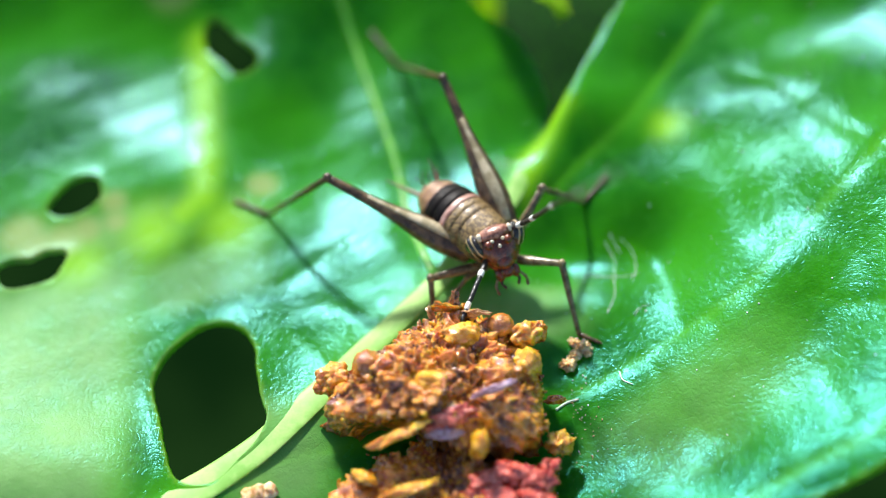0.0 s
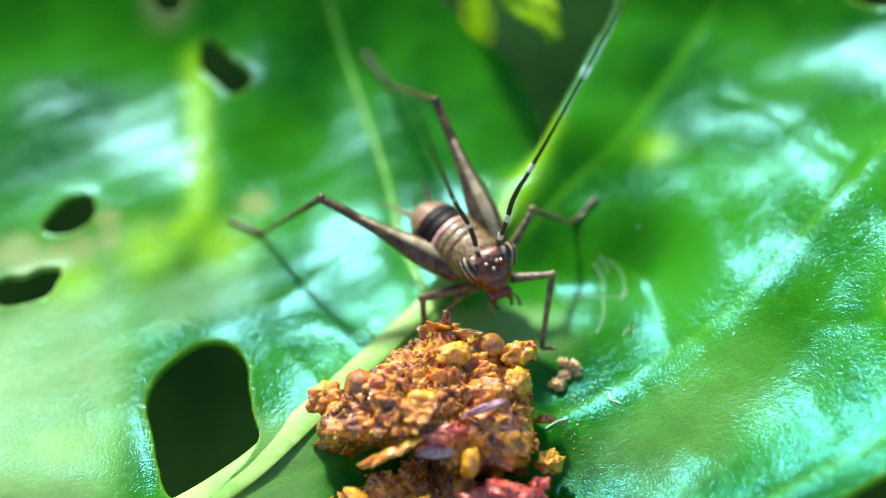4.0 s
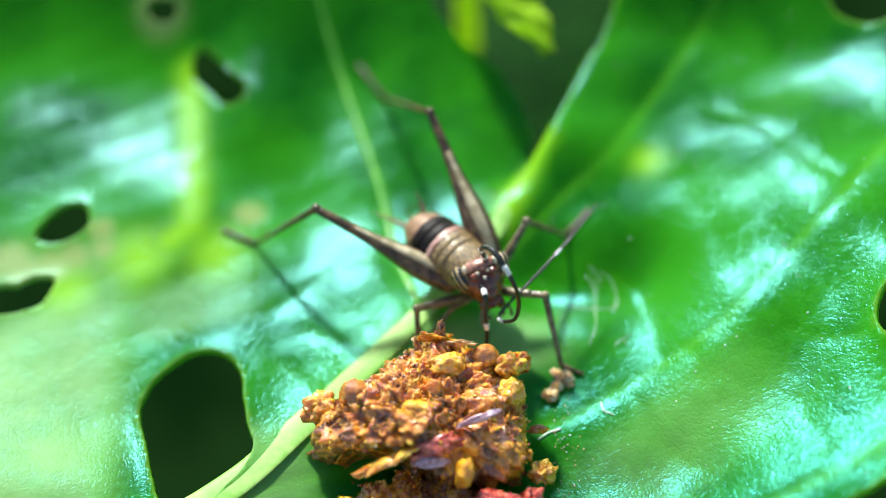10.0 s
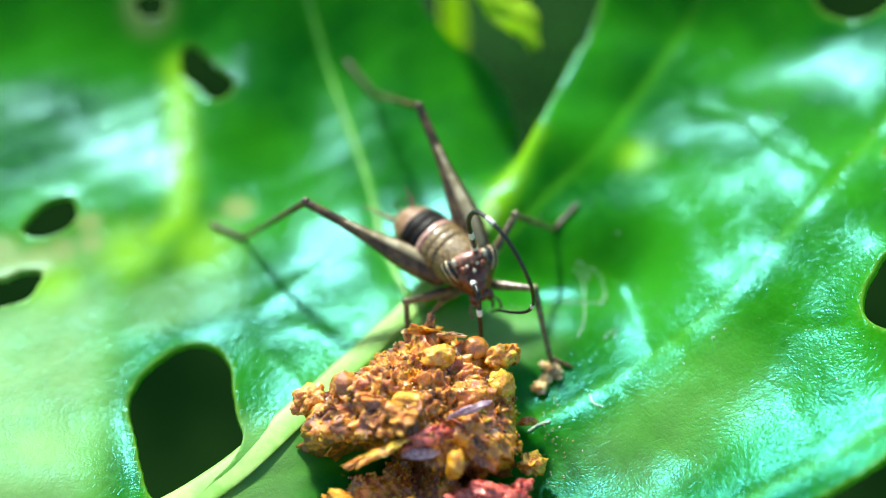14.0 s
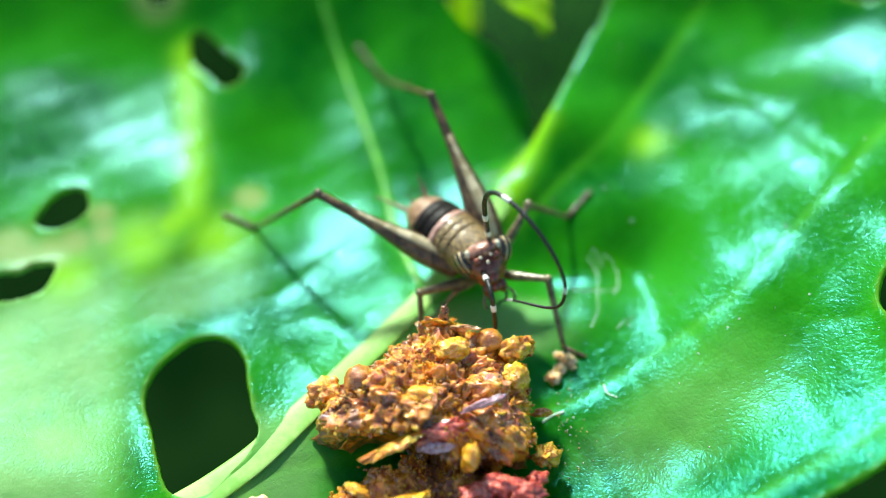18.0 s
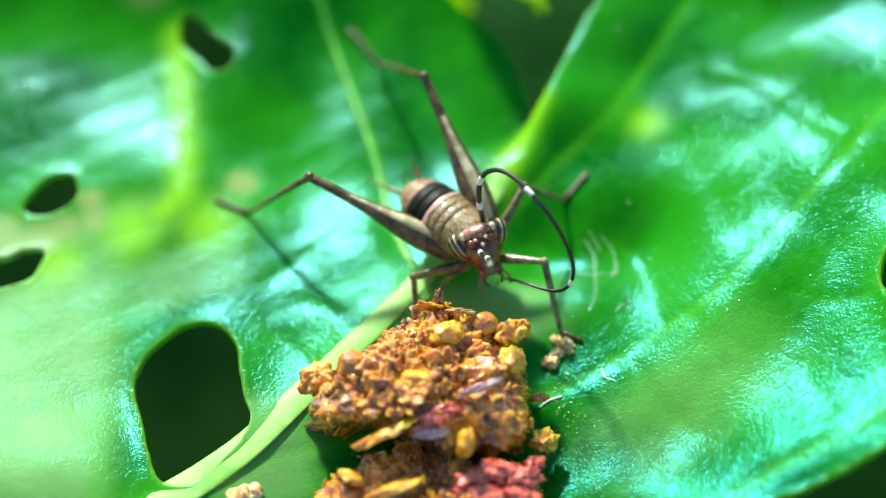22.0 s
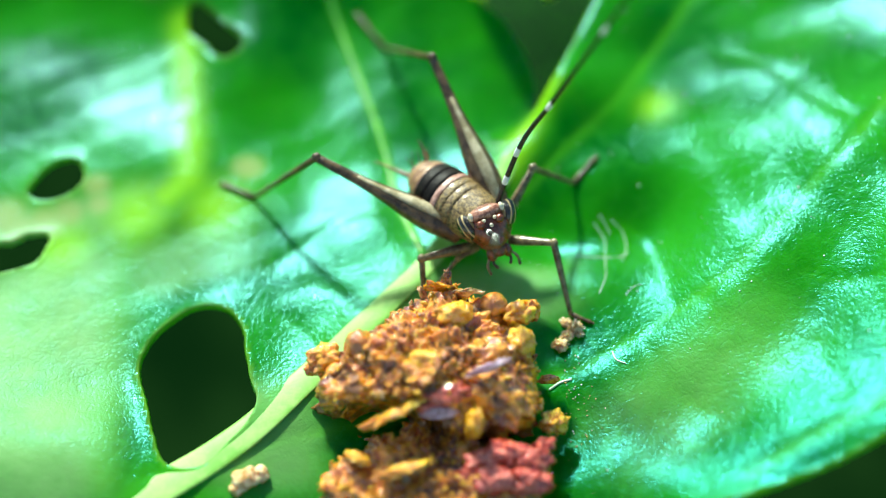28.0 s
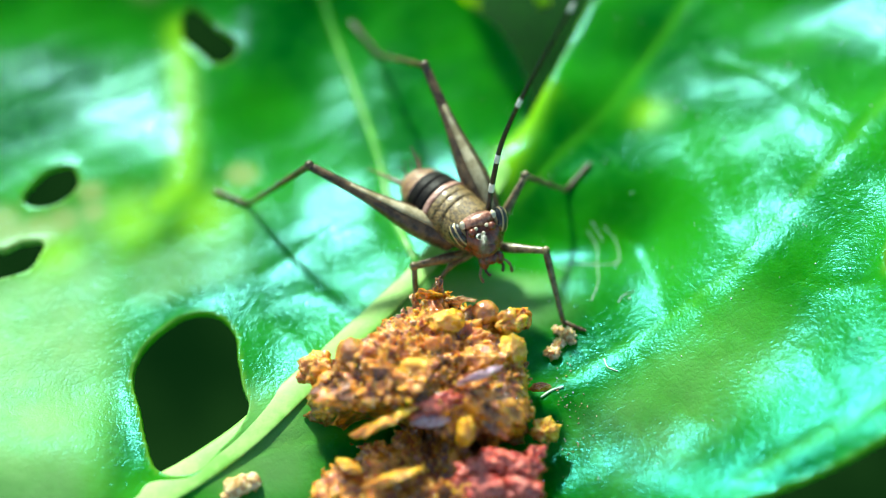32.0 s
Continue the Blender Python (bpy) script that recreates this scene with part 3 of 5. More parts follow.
    for line in MINOR:
        part("fine_vein", tube([on_leaf(x, y, -0.045) for x, y in line], np.linspace(0.07, 0.03, len(line)), 8, 0.6), VEIN, thing)
    # the stalk leads from the midrib's foot down to the ground
    foot = on_leaf(*MIDRIB[0])
    stalk = spline([foot + Vector((1.2, 1.4, -0.5)), foot, foot + Vector((-6, -7, -8)), foot + Vector((-10, -12, -40)), (foot.x - 11, foot.y - 13, -150)], 30)
    part("stalk", tube(stalk, np.linspace(0.9, 2.2, 30), 12), RIB, thing, "pale green leaf stalk")
    return thing


# ---- the cricket ----
BASE = Vector((0.9, -2.9, -0.7))
cricket = tagged(new("cricket"), "small brown cricket with black band and banded feelers on a leaf", "cricket")
cricket.matrix_basis = at_mm(*BASE)


# where each foot stands: ankle and toe
FEET = {
    "hind_near": ((-9.75, 0.70, -0.55), (-11.43, 1.47, -0.36)),
    "hind_far": ((-3.37, 10.20, 0.84), (-4.90, 12.41, 1.33)),
    "fore_near": ((-1.14, -6.51, -0.56), (-1.66, -7.35, -0.64)),
    "mid_near": ((-0.52, -5.02, -0.35), (-1.07, -5.33, -0.37)),
    "mid_far": ((6.23, 0.66, 0.18), (7.41, 1.85, 0.76)),
    "fore_far": ((5.62, -6.55, -0.83), (6.50, -7.08, -0.75)),
}


def rel(x, y, z):
    return Vector((x, y, z)) - BASE


def frame_along(along, up):
    """A turn whose Z runs along a direction and whose Y leans to up."""
    z = Vector(along).normalized()
    x = Vector(up).cross(z).normalized()
    return Matrix((x, z.cross(x), z)).transposed().to_4x4()


def shell_ring(stations, sides=28, squash=0.9, wave=0.0):
    """A body segment turned about Z: (height, radius) stations."""
    bm = bmesh.new()
    rings = []
    for h, r in stations:
        rings.append([bm.verts.new((r * math.cos(a), r * squash * math.sin(a), h + wave * math.sin(a))) for a in np.linspace(0, 2 * math.pi, sides, endpoint=False)])
    for r0, r1 in zip(rings, rings[1:]):
        for i in range(sides):
            bm.faces.new((r0[i], r0[(i + 1) % sides], r1[(i + 1) % sides], r1[i]))
    bm.faces.new(list(reversed(rings[0])))
    bm.faces.new(rings[-1])
    return bm


def build_body():
    tail, front = rel(-1.55, -0.15, 2.15), rel(1.75, -3.70, 2.30)
    axis = front - tail
    turn = frame_along(axis, (0, 0, 1))
    length = axis.length
    # abdomen and thorax rings from the tail forward: start, end, radius at both ends, look
    rings = [
        ("tail_plate", 0.00, 0.07, 0.30, 0.78, TAN, "tan tail plate"),
        ("tergite", 0.07, 0.17, 0.80, 1.06, TAN, "tan ring of the abdomen"),
        ("tergite", 0.17, 0.25, 1.08, 1.20, TAN, "tan ring of the abdomen"),
        ("tergite", 0.25, 0.37, 1.22, 1.32, BLACK_SHELL, "black ring of the abdomen"),
        ("tergite", 0.37, 0.48, 1.32, 1.34, BLACK_SHELL, "black ring of the abdomen"),
        ("tergite", 0.48, 0.54, 1.34, 1.34, PINK, "pinkish ring of the abdomen"),
        ("tergite", 0.54, 0.63, 1.33, 1.32, MOTTLED, "mottled golden-brown ring"),
        ("tergite", 0.63, 0.72, 1.32, 1.30, MOTTLED, "mottled golden-brown ring"),
        ("pronotum", 0.72, 0.97, 1.30, 1.12, MOTTLED, "mottled golden-brown neck shield"),
    ]
    for name, a, b, r0, r1, mat, label in rings:
        h0, h1 = a * length, b * length
        dh = h1 - h0
        stations = [(h0 - 0.05, r0 * 0.93), (h0, r0 * 0.99), (h0 + 0.25 * dh, (r0 * 0.75 + r1 * 0.25) * 1.02), (h0 + 0.7 * dh, (r0 * 0.3 + r1 * 0.7) * 1.03), (h1, r1 * 1.03), (h1 + 0.06, r1 * 0.97), (h1 + 0.10, r1 * 0.88)]
        ob = part(name, shell_ring(stations), mat, cricket, label, at_mm(*tail) @ turn)
        if name == "tergite" and mat in (TAN, PINK):
            hem = part("hem", shell_ring([(h1 + 0.00, r1 * 1.035), (h1 + 0.02, r1 * 1.045), (h1 + 0.045, r1 * 1.03), (h1 + 0.05, r1 * 0.95)]), PINK, ob, "pale hem")
    for s in (-1, 1):
        u = np.linspace(0.12, 0.80, 14)
        r = np.interp(u, (0.07, 0.25, 0.48, 0.8), (0.95, 1.2, 1.34, 1.25))
        line = [(s * (k - 0.10) * 0.93, -0.45 * k, t * length) for t, k in zip(u, r)]
        part("side_stripe", tube(line, [0.42 * math.sin(math.pi * (0.15 + 0.7 * i / 13)) + 0.08 for i in range(14)], 10, 0.45, Vector((1, 0, 0))), BLACK_SHELL, cricket, "black stripe along the flank", at_mm(*tail) @ turn)
    # tail feelers
    for a, b, c in (((-1.72, -0.50, 2.1), (-2.6, 0.0, 2.15), (-3.45, 0.36, 2.3)), ((-0.95, -0.05, 2.5), (-1.1, 0.4, 2.9), (-1.38, 0.75, 3.4))):
        line = spline([rel(*a), rel(*b), rel(*c)], 12)
        part("tail_feeler", tube(line, np.linspace(0.13, 0.02, 12), 8), TAN, cricket, "thin tan tail feeler")
    rng = random.Random(4)
    for i in range(7):
        p = rel(-1.3 + rng.uniform(-0.5, 0.5), -0.1 + rng.uniform(-0.3, 0.3), 2.6 + rng.uniform(-0.2, 0.4))
        q = p + Vector((rng.uniform(-0.5, 0.0), rng.uniform(0.1, 0.5), rng.uniform(0.3, 0.8)))
        part("bristle", tube([p, (p + q) / 2 + Vector((0, 0, 0.05)), q], (0.025, 0.02, 0.008), 6), TAN, cricket)


def limb(p, q, r0, r1, belly=0.0, where=0.3, count=12, sides=12, flat=1.0, sag=0.0):
    """A leg piece in its own space: from the origin along Z."""
    length = (Vector(q) - Vector(p)).length
    u = np.linspace(0, 1, count)
    radii = r0 + (r1 - r0) * u + belly * np.exp(-(((u - where) / 0.28) ** 2))
    return tube([(0, sag * math.sin(math.pi * t), t * length) for t in u], radii, sides, flat, Vector((0, 1, 0)))


def limb_pose(p, q, up=(0, 0, 1)):
    p, q = Vector(p), Vector(q)
    return at_mm(*p) @ frame_along(q - p, up)


def foot(parent, p, q, r=0.07):
    """A foot of three joints and two claws, in its own space along Z."""
    length = (Vector(q) - Vector(p)).length
    ob = part("foot", tube([(0, 0, t * length) for t in (0, 0.12, 0.4, 0.46, 0.55, 0.62, 0.9, 1.0)], [r * k for k in (0.8, 1.2, 1.0, 0.8, 1.1, 0.8, 1.0, 0.8)], 10), LEG_DARK, parent, "dark foot", limb_pose(p, q))
    for s in (-1, 1):
        part("claw", tube([(0, 0, length), (s * 0.10, 0.02, length + 0.12), (s * 0.12, -0.06, length + 0.22)], (0.04, 0.03, 0.01), 6), LEG_DARK, ob)
    return ob


def leg(hip, knee, ankle, toe, r_thigh, r_shin, hind=False):
    """One still leg: thigh, shin with spines, foot."""
    hip, knee, ankle, toe = (rel(*p) for p in (hip, knee, ankle, toe))
    if hind:
        thigh = part("hind_thigh", limb(hip, knee, r_thigh * 0.55, r_thigh * 0.30, r_thigh * 0.55, 0.22, 18, 14, 0.8), LEG_DARK, cricket, "long tapered brown hind thigh", limb_pose(hip, knee))
        length = (knee - hip).length
        u = np.linspace(0.04, 0.72, 12)
        edge = [(0, 0.8 * (r_thigh * (0.55 - 0.25 * t) + r_thigh * 0.55 * math.exp(-(((t - 0.22) / 0.28) ** 2))) - 0.03, t * length) for t in u]
        part("pale_stripe", tube(edge, [0.10 + 0.28 * r_thigh * math.exp(-(((t - 0.25) / 0.25) ** 2)) for t in u], 10, 0.4, Vector((0, 1, 0))), LEG_PALE, thigh, "pale grey stripe on the thigh")
        part("pale_stripe", tube([(x, -y, z) for x, y, z in edge], [0.10 + 0.24 * r_thigh * math.exp(-(((t - 0.25) / 0.25) ** 2)) for t in u], 10, 0.4, Vector((0, 1, 0))), LEG_PALE, thigh, "pale grey stripe on the thigh")
    else:
        thigh = part("thigh", limb(hip, knee, r_thigh * 0.8, r_thigh * 0.7, r_thigh * 0.25, 0.35), LEG, cricket, "", limb_pose(hip, knee))
        part("dark_streak", tube([(0, r_thigh * 0.9, 0.15), (0, r_thigh * 1.0, (knee - hip).length * 0.5), (0, r_thigh * 0.62, (knee - hip).length * 0.95)], (0.04, 0.07, 0.04), 8, 0.5, Vector((0, 1, 0))), LEG_DARK, thigh)
    part("knee", lump((r_shin * 1.7, r_shin * 1.7, r_shin * 1.9), 3, 0.08, 1.0, 2), LEG if not hind else LEG_DARK, cricket, "", at_mm(*knee))
    shin = part("shin", limb(knee, ankle, r_shin, r_shin * 0.75, r_shin * 0.15, 0.2), LEG if not hind else LEG_DARK, cricket, "", limb_pose(knee, ankle))
    length = (ankle - knee).length
    for i in range(5 if hind else 3):
        z = length * (0.35 + 0.14 * i)
        s = -1 if i % 2 else 1
        part("spine", tube([(s * r_shin * 0.7, r_shin * 0.5, z), (s * (r_shin + 0.12), r_shin + 0.05, z + 0.16), (s * (r_shin + 0.2), r_shin + 0.06, z + 0.3)], (0.03, 0.02, 0.006), 6), LEG_DARK, shin)
    foot(cricket, ankle, toe, r_shin * 0.9)


def build_legs():
    leg((0.55, -3.5, 1.5), (-6.0, -1.12, 4.19), *FEET["hind_near"], 0.70, 0.14, True)
    leg((2.35, -2.3, 1.9), (-0.65, 3.78, 5.79), *FEET["hind_far"], 0.70, 0.14, True)
    leg((1.11, -3.9, 1.06), (-1.23, -4.87, 1.36), *FEET["fore_near"], 0.25, 0.13)
    leg((1.52, -3.78, 0.95), (0.43, -4.41, 0.75), *FEET["mid_near"], 0.18, 0.10)
    leg((2.5, -3.0, 1.4), (3.99, -0.96, 3.09), *FEET["mid_far"], 0.24, 0.14)


# ---- head, in its own space: X between the eyes, Y out of the face, Z to the crown ----
HEAD_AT = rel(1.86, -3.82, 2.36)


def head_pose(tilt=0.0, turn=0.0, shift=(0, 0, 0)):
    right = -Vector((0.94, 0.32, 0.15)).normalized()
    out = Vector((0.15, -0.75, 0.64))
    out = (out - out.dot(right) * right).normalized()
    m = Matrix((right, out, right.cross(out))).transposed().to_4x4()
    return at_mm(*(HEAD_AT + Vector(shift))) @ m @ pose(0, 0, 0, tilt, 0, turn)


def build_head():
    bm = bmesh.new()
    bmesh.ops.create_icosphere(bm, subdivisions=4, radius=1.0)
    for v in bm.verts:
        x, y, z = v.co
        taper = 1.0 - 0.30 * max(0.0, -z) ** 1.3
        v.co = Vector((x * 1.10 * taper, y * (0.95 - 0.1 * max(0.0, z)) + 0.10 * max(0, -z), z * (1.05 if z > 0 else 1.30)))
    head = part("head", bm, FACE, cricket, "shiny dark reddish-brown head", head_pose())
    part("brow", lump((0.80, 0.50, 0.36), 5, 0.06, 1.0, 3), BROW, head, "pinkish shiny brow", at_mm(0, 0.42, 0.74))
    for s in (-1, 1):
        bm = bmesh.new()
        bmesh.ops.create_icosphere(bm, subdivisions=3, radius=1.0)
        for v in bm.verts:
            v.co = Vector((v.co.x * 0.40, v.co.y * 0.46, v.co.z * 0.66))
        part("eye", bm, EYE, head, "striped black and cream compound eye", at_mm(s * 0.98, 0.30, 0.35) @ pose(0, 0, 0, -12, s * 14, -s * 25))
        part("eye_rim", lump((0.13, 0.12, 0.20), 2 + s, 0.1, 1.0, 2), CREAM, head, "cream spot above the eye", at_mm(s * 0.74, 0.62, 0.80))
        part("ocellus", lump((0.10, 0.07, 0.09), 8, 0.03, 1.0, 2), CREAM, head, "small cream eye spot", at_mm(s * 0.26, 0.92, 0.50))
        part("feeler_socket", lump((0.22, 0.20, 0.22), 4, 0.05, 1.0, 2), FACE, head, "", at_mm(s * 0.46, 0.88, 0.36))
        part("jaw", lump((0.26, 0.26, 0.34), 6 + s, 0.08, 1.2, 2), FACE, head, "dark jaw", at_mm(s * 0.36, 0.42, -1.22))
        for k, (x, y, z, x1, y1, z1) in enumerate(((0.42, 0.30, -1.25, 0.70, 0.55, -2.05), (0.22, 0.25, -1.3, 0.30, 0.60, -1.85))):
            line = spline([(s * x, y, z), (s * (x + x1) / 2 + s * 0.16, (y + y1) / 2 + 0.1, (z + z1) / 2), (s * x1, y1, z1)], 9)
            palp = part("palp", tube(line, (0.05, 0.06, 0.07, 0.055, 0.07, 0.075, 0.06, 0.08, 0.07), 8), LEG_DARK if k else LEG, head, "thin jointed mouth feeler")
    part("ocellus", lump((0.09, 0.06, 0.10), 9, 0.03, 1.0, 2), CREAM, head, "small cream eye spot", at_mm(0, 1.02, 0.22))
    part("nose_plate", lump((0.40, 0.24, 0.34), 9, 0.05, 1.0, 3), FACE, head, "", at_mm(0, 0.78, -0.62))
    part("lip", lump((0.34, 0.22, 0.26), 11, 0.06, 1.0, 3), FACE, head, "", at_mm(0, 0.66, -1.12))
    return head


# ---- feelers: chains of short rigid joints ----
JOINTS, REACH = 50, {"right": 20.0, "left": 15.0}
ROOTS = {"right": Vector((1.23, -0.21, 3.21)), "left": Vector((0.62, -0.95, 2.95))}
WHITE = {"right": (4, 8, 16, 29, 41), "left": (5, 11, 20)}
FEELER_SHAPES = {"right": {}, "left": {}}


def feeler_key(side, t, *points):
    """The feeler's line at t seconds, in the cricket's space, as JOINTS + 1 even points of fixed total length."""
    line = spline([ROOTS[side], *points], 400)
    run = np.r_[0, np.cumsum(np.linalg.norm(np.diff(line, axis=0), axis=1))]
    if run[-1] < REACH[side]:
        ahead = line[-1] - line[-6]
        line = np.vstack([line, line[-1] + ahead / np.linalg.norm(ahead) * (REACH[side] - run[-1] + 0.1)])
        run = np.r_[0, np.cumsum(np.linalg.norm(np.diff(line, axis=0), axis=1))]
    goal = np.linspace(0, REACH[side], JOINTS + 1)
    FEELER_SHAPES[side][t] = np.stack([np.interp(goal, run, line[:, k]) for k in range(3)], 1)


feeler_key("right", 0, (2.4, -1.6, 5.8), (3.2, -3.7, 9.2), (3.8, -6.6, 13.3))
feeler_key("right", 0.5, (1.1, -0.5, 6.7), (0.9, -1.3, 9.9), (0.6, -3.4, 14.7))
feeler_key("right", 0.8, (0.4, 0.5, 5.1), (0.1, 1.5, 7.2), (0.0, 2.7, 8.7), (0.1, 4.3, 10.7), (0.2, 5.5, 12.2), (0.3, 7.1, 15.4))
feeler_key("right", 1.1, (0.9, 0.8, 5.4), (0.1, 2.9, 8.4), (-0.5, 5.8, 12.0), (-0.9, 7.9, 14.9))
feeler_key("right", 1.4, (1.7, 0.3, 6.4), (2.0, 0.2, 8.9), (2.5, -0.1, 13.8), (2.7, -0.9, 17.0))
feeler_key("right", 1.6, (2.3, -0.2, 6.1), (3.0, 0.5, 8.0), (4.7, 1.2, 11.2), (5.9, 1.5, 13.9))
feeler_key("right", 2, (3.2, -0.3, 4.9), (4.6, -0.1, 5.8), (7.7, 0.4, 7.5), (10.0, 0.9, 8.5), (12.7, 1.0, 10.0))
feeler_key("right", 2.2, (5.7, -1.6, 5.3), (9.0, -2.3, 6.7), (10.9, -3.2, 8.0))
feeler_key("right", 2.6, (3.4, -1.9, 3.9), (4.8, -2.5, 4.0), (7.7, -4.0, 4.1), (10.0, -5.0, 4.0), (12.7, -6.0, 3.8))
feeler_key("right", 3, (2.5, -1.3, 4.2), (3.4, -2.3, 5.3), (5.3, -4.0, 7.1), (7.6, -6.2, 9.2), (8.9, -7.6, 10.6))
feeler_key("right", 3.3, (2.0, -0.7, 5.3), (3.3, -0.9, 7.1), (4.8, -1.8, 8.9), (6.6, -2.6, 10.8))
feeler_key("right", 3.5, (1.9, -0.6, 6.1), (2.3, -0.4, 7.5), (3.1, -0.1, 10.3), (3.9, 0.0, 13.0))
feeler_key("right", 5.5, (0.4, -2.1, 5.7), (0.0, -2.5, 6.7), (0.5, -3.7, 7.2), (1.1, -3.5, 5.3), (1.5, -3.0, 3.2), (3.3, -0.8, 3.7), (6.1, 2.7, 4.0), (11.0, 12.8, 5.9))
feeler_key("right", 9, (0.6, -2.1, 6.1), (0.1, -2.4, 7.1), (0.7, -4.0, 7.9), (1.3, -3.9, 6.0), (1.7, -3.2, 3.4), (3.7, -0.9, 4.0), (6.3, 2.5, 4.2), (9.8, 10.4, 4.3))
feeler_key("right", 9.35, (0.5, -2.0, 6.1), (0.0, -2.4, 7.1), (0.6, -4.0, 7.9), (1.3, -3.9, 6.0), (1.6, -3.1, 3.4), (3.6, -0.8, 4.0), (6.2, 2.6, 4.2), (9.7, 10.5, 4.3))
feeler_key("right", 9.5, (0.9, -2.2, 6.7), (1.4, -3.3, 7.8), (2.3, -4.2, 5.7), (2.1, -3.6, 3.2), (1.8, -2.6, 2.5), (3.7, -0.1, 3.2), (6.1, 2.5, 4.1), (8.8, 8.9, 4.2))
feeler_key("right", 10.2, (0.8, -2.0, 6.5), (1.3, -3.2, 7.7), (2.3, -4.3, 6.5), (2.4, -3.7, 3.7), (1.7, -2.7, 2.6), (4.0, -0.4, 3.3), (6.1, 2.4, 3.6))
feeler_key("right", 11, (0.8, -1.7, 6.3), (1.1, -2.4, 7.7), (1.9, -3.4, 7.9), (2.6, -4.1, 6.0), (2.5, -3.8, 3.7), (1.8, -2.4, 2.2), (4.1, 0.3, 2.5), (5.8, 2.4, 3.0))
feeler_key("right", 13, (0.9, -1.8, 5.9), (0.6, -2.0, 7.3), (1.0, -2.5, 8.6), (2.1, -3.7, 8.5), (3.0, -4.5, 6.9), (3.3, -4.2, 4.6), (2.7, -3.6, 3.2), (1.9, -2.4, 2.1), (1.8, -0.3, -1.3))
feeler_key("right", 14.5, (0.9, -1.3, 5.9), (0.7, -1.4, 7.3), (1.1, -2.0, 8.5), (2.3, -3.4, 8.2), (3.4, -4.6, 6.4), (3.4, -4.1, 4.2), (2.1, -2.6, 2.2), (1.7, -0.3, -1.8))
feeler_key("right", 16.5, (1.0, -1.2, 6.2), (0.8, -1.2, 7.7), (1.2, -1.9, 8.8), (2.6, -3.5, 8.5), (3.8, -4.7, 6.5), (3.7, -4.4, 4.2), (2.0, -2.6, 2.4), (1.7, -0.3, -1.5))
feeler_key("right", 19, (0.8, -1.0, 6.7), (0.9, -1.0, 8.0), (1.4, -1.6, 8.8), (2.3, -2.6, 8.9), (3.6, -4.1, 8.1), (4.3, -4.7, 6.3), (4.0, -4.3, 4.1), (1.9, -2.8, 2.6), (1.5, -1.2, -0.5))
feeler_key("right", 21, (0.9, -0.8, 5.8), (1.0, -0.5, 7.3), (1.8, -1.1, 8.1), (3.4, -3.1, 7.7), (4.5, -4.2, 5.9), (4.4, -4.0, 3.5), (2.2, -2.2, 2.2), (1.8, -0.7, -1.1))
feeler_key("right", 23, (0.9, 0.3, 4.7), (0.9, 0.6, 6.1), (1.4, 0.4, 6.8), (2.5, -0.6, 7.0), (3.9, -2.1, 6.3), (4.8, -3.1, 4.9), (4.9, -3.2, 3.1), (4.1, -2.9, 2.0), (1.9, -1.4, 0.9), (1.5, -0.3, -1.4))
feeler_key("right", 25, (0.7, 0.2, 4.7), (0.5, 0.7, 6.0), (0.7, 1.2, 7.1), (1.3, 1.0, 7.7), (2.7, -0.2, 7.8), (4.2, -1.5, 6.7), (4.9, -2.5, 5.2), (4.9, -2.6, 3.8), (3.9, -2.4, 2.6), (1.9, -1.5, 1.0))
feeler_key("right", 25.2, (0.9, 0.2, 4.6), (0.9, 0.9, 6.0), (1.4, 1.2, 7.0), (2.4, 0.4, 7.4), (4.0, -0.9, 7.1), (5.2, -2.3, 5.7), (5.3, -2.5, 4.0), (4.2, -2.5, 2.4), (2.1, -1.6, 0.8))
feeler_key("right", 25.4, (0.7, 1.1, 5.4), (0.5, 1.9, 7.3), (0.3, 3.1, 10.1))
feeler_key("right", 25.5, (0.8, 0.9, 5.2), (0.7, 1.9, 7.2), (0.7, 3.1, 10.1))
feeler_key("right", 27.5, (1.8, 0.1, 5.8), (2.3, 0.2, 7.8), (3.2, 0.0, 10.7))
feeler_key("right", 28, (1.8, 0.3, 5.1), (2.5, 0.6, 7.2), (3.5, 0.3, 9.5), (4.3, -0.1, 11.7))
feeler_key("right", 28.5, (1.1, 0.2, 5.9), (0.9, 0.7, 9.3), (0.7, 0.7, 12.5))
feeler_key("right", 29, (1.7, 0.2, 5.3), (2.3, 0.3, 7.3), (3.4, 0.1, 10.3))
feeler_key("right", 29.6, (1.1, 0.6, 6.7), (1.3, 0.7, 9.3), (1.6, 0.6, 11.8))
feeler_key("right", 29.9, (1.7, 0.5, 6.6), (2.2, 0.5, 8.5), (2.6, 0.5, 10.3))
feeler_key("right", 30.2, (1.9, 0.1, 5.7), (2.7, 0.2, 7.7), (4.0, 0.2, 10.2))
feeler_key("right", 30.5, (1.5, 0.4, 6.7), (1.7, 0.5, 8.1), (2.0, 0.5, 10.0))
feeler_key("right", 30.8, (0.7, 0.7, 6.5), (0.8, 1.0, 9.7))
feeler_key("right", 31.1, (1.7, 0.4, 5.6), (2.4, 0.4, 7.2), (3.2, 0.4, 9.1))
feeler_key("right", 31.7, (0.9, 0.9, 6.6), (0.9, 1.3, 9.7))
feeler_key("right", 32, (1.5, 0.3, 5.3), (1.9, 0.7, 7.5), (2.8, 0.9, 10.2), (3.8, 1.0, 12.8))
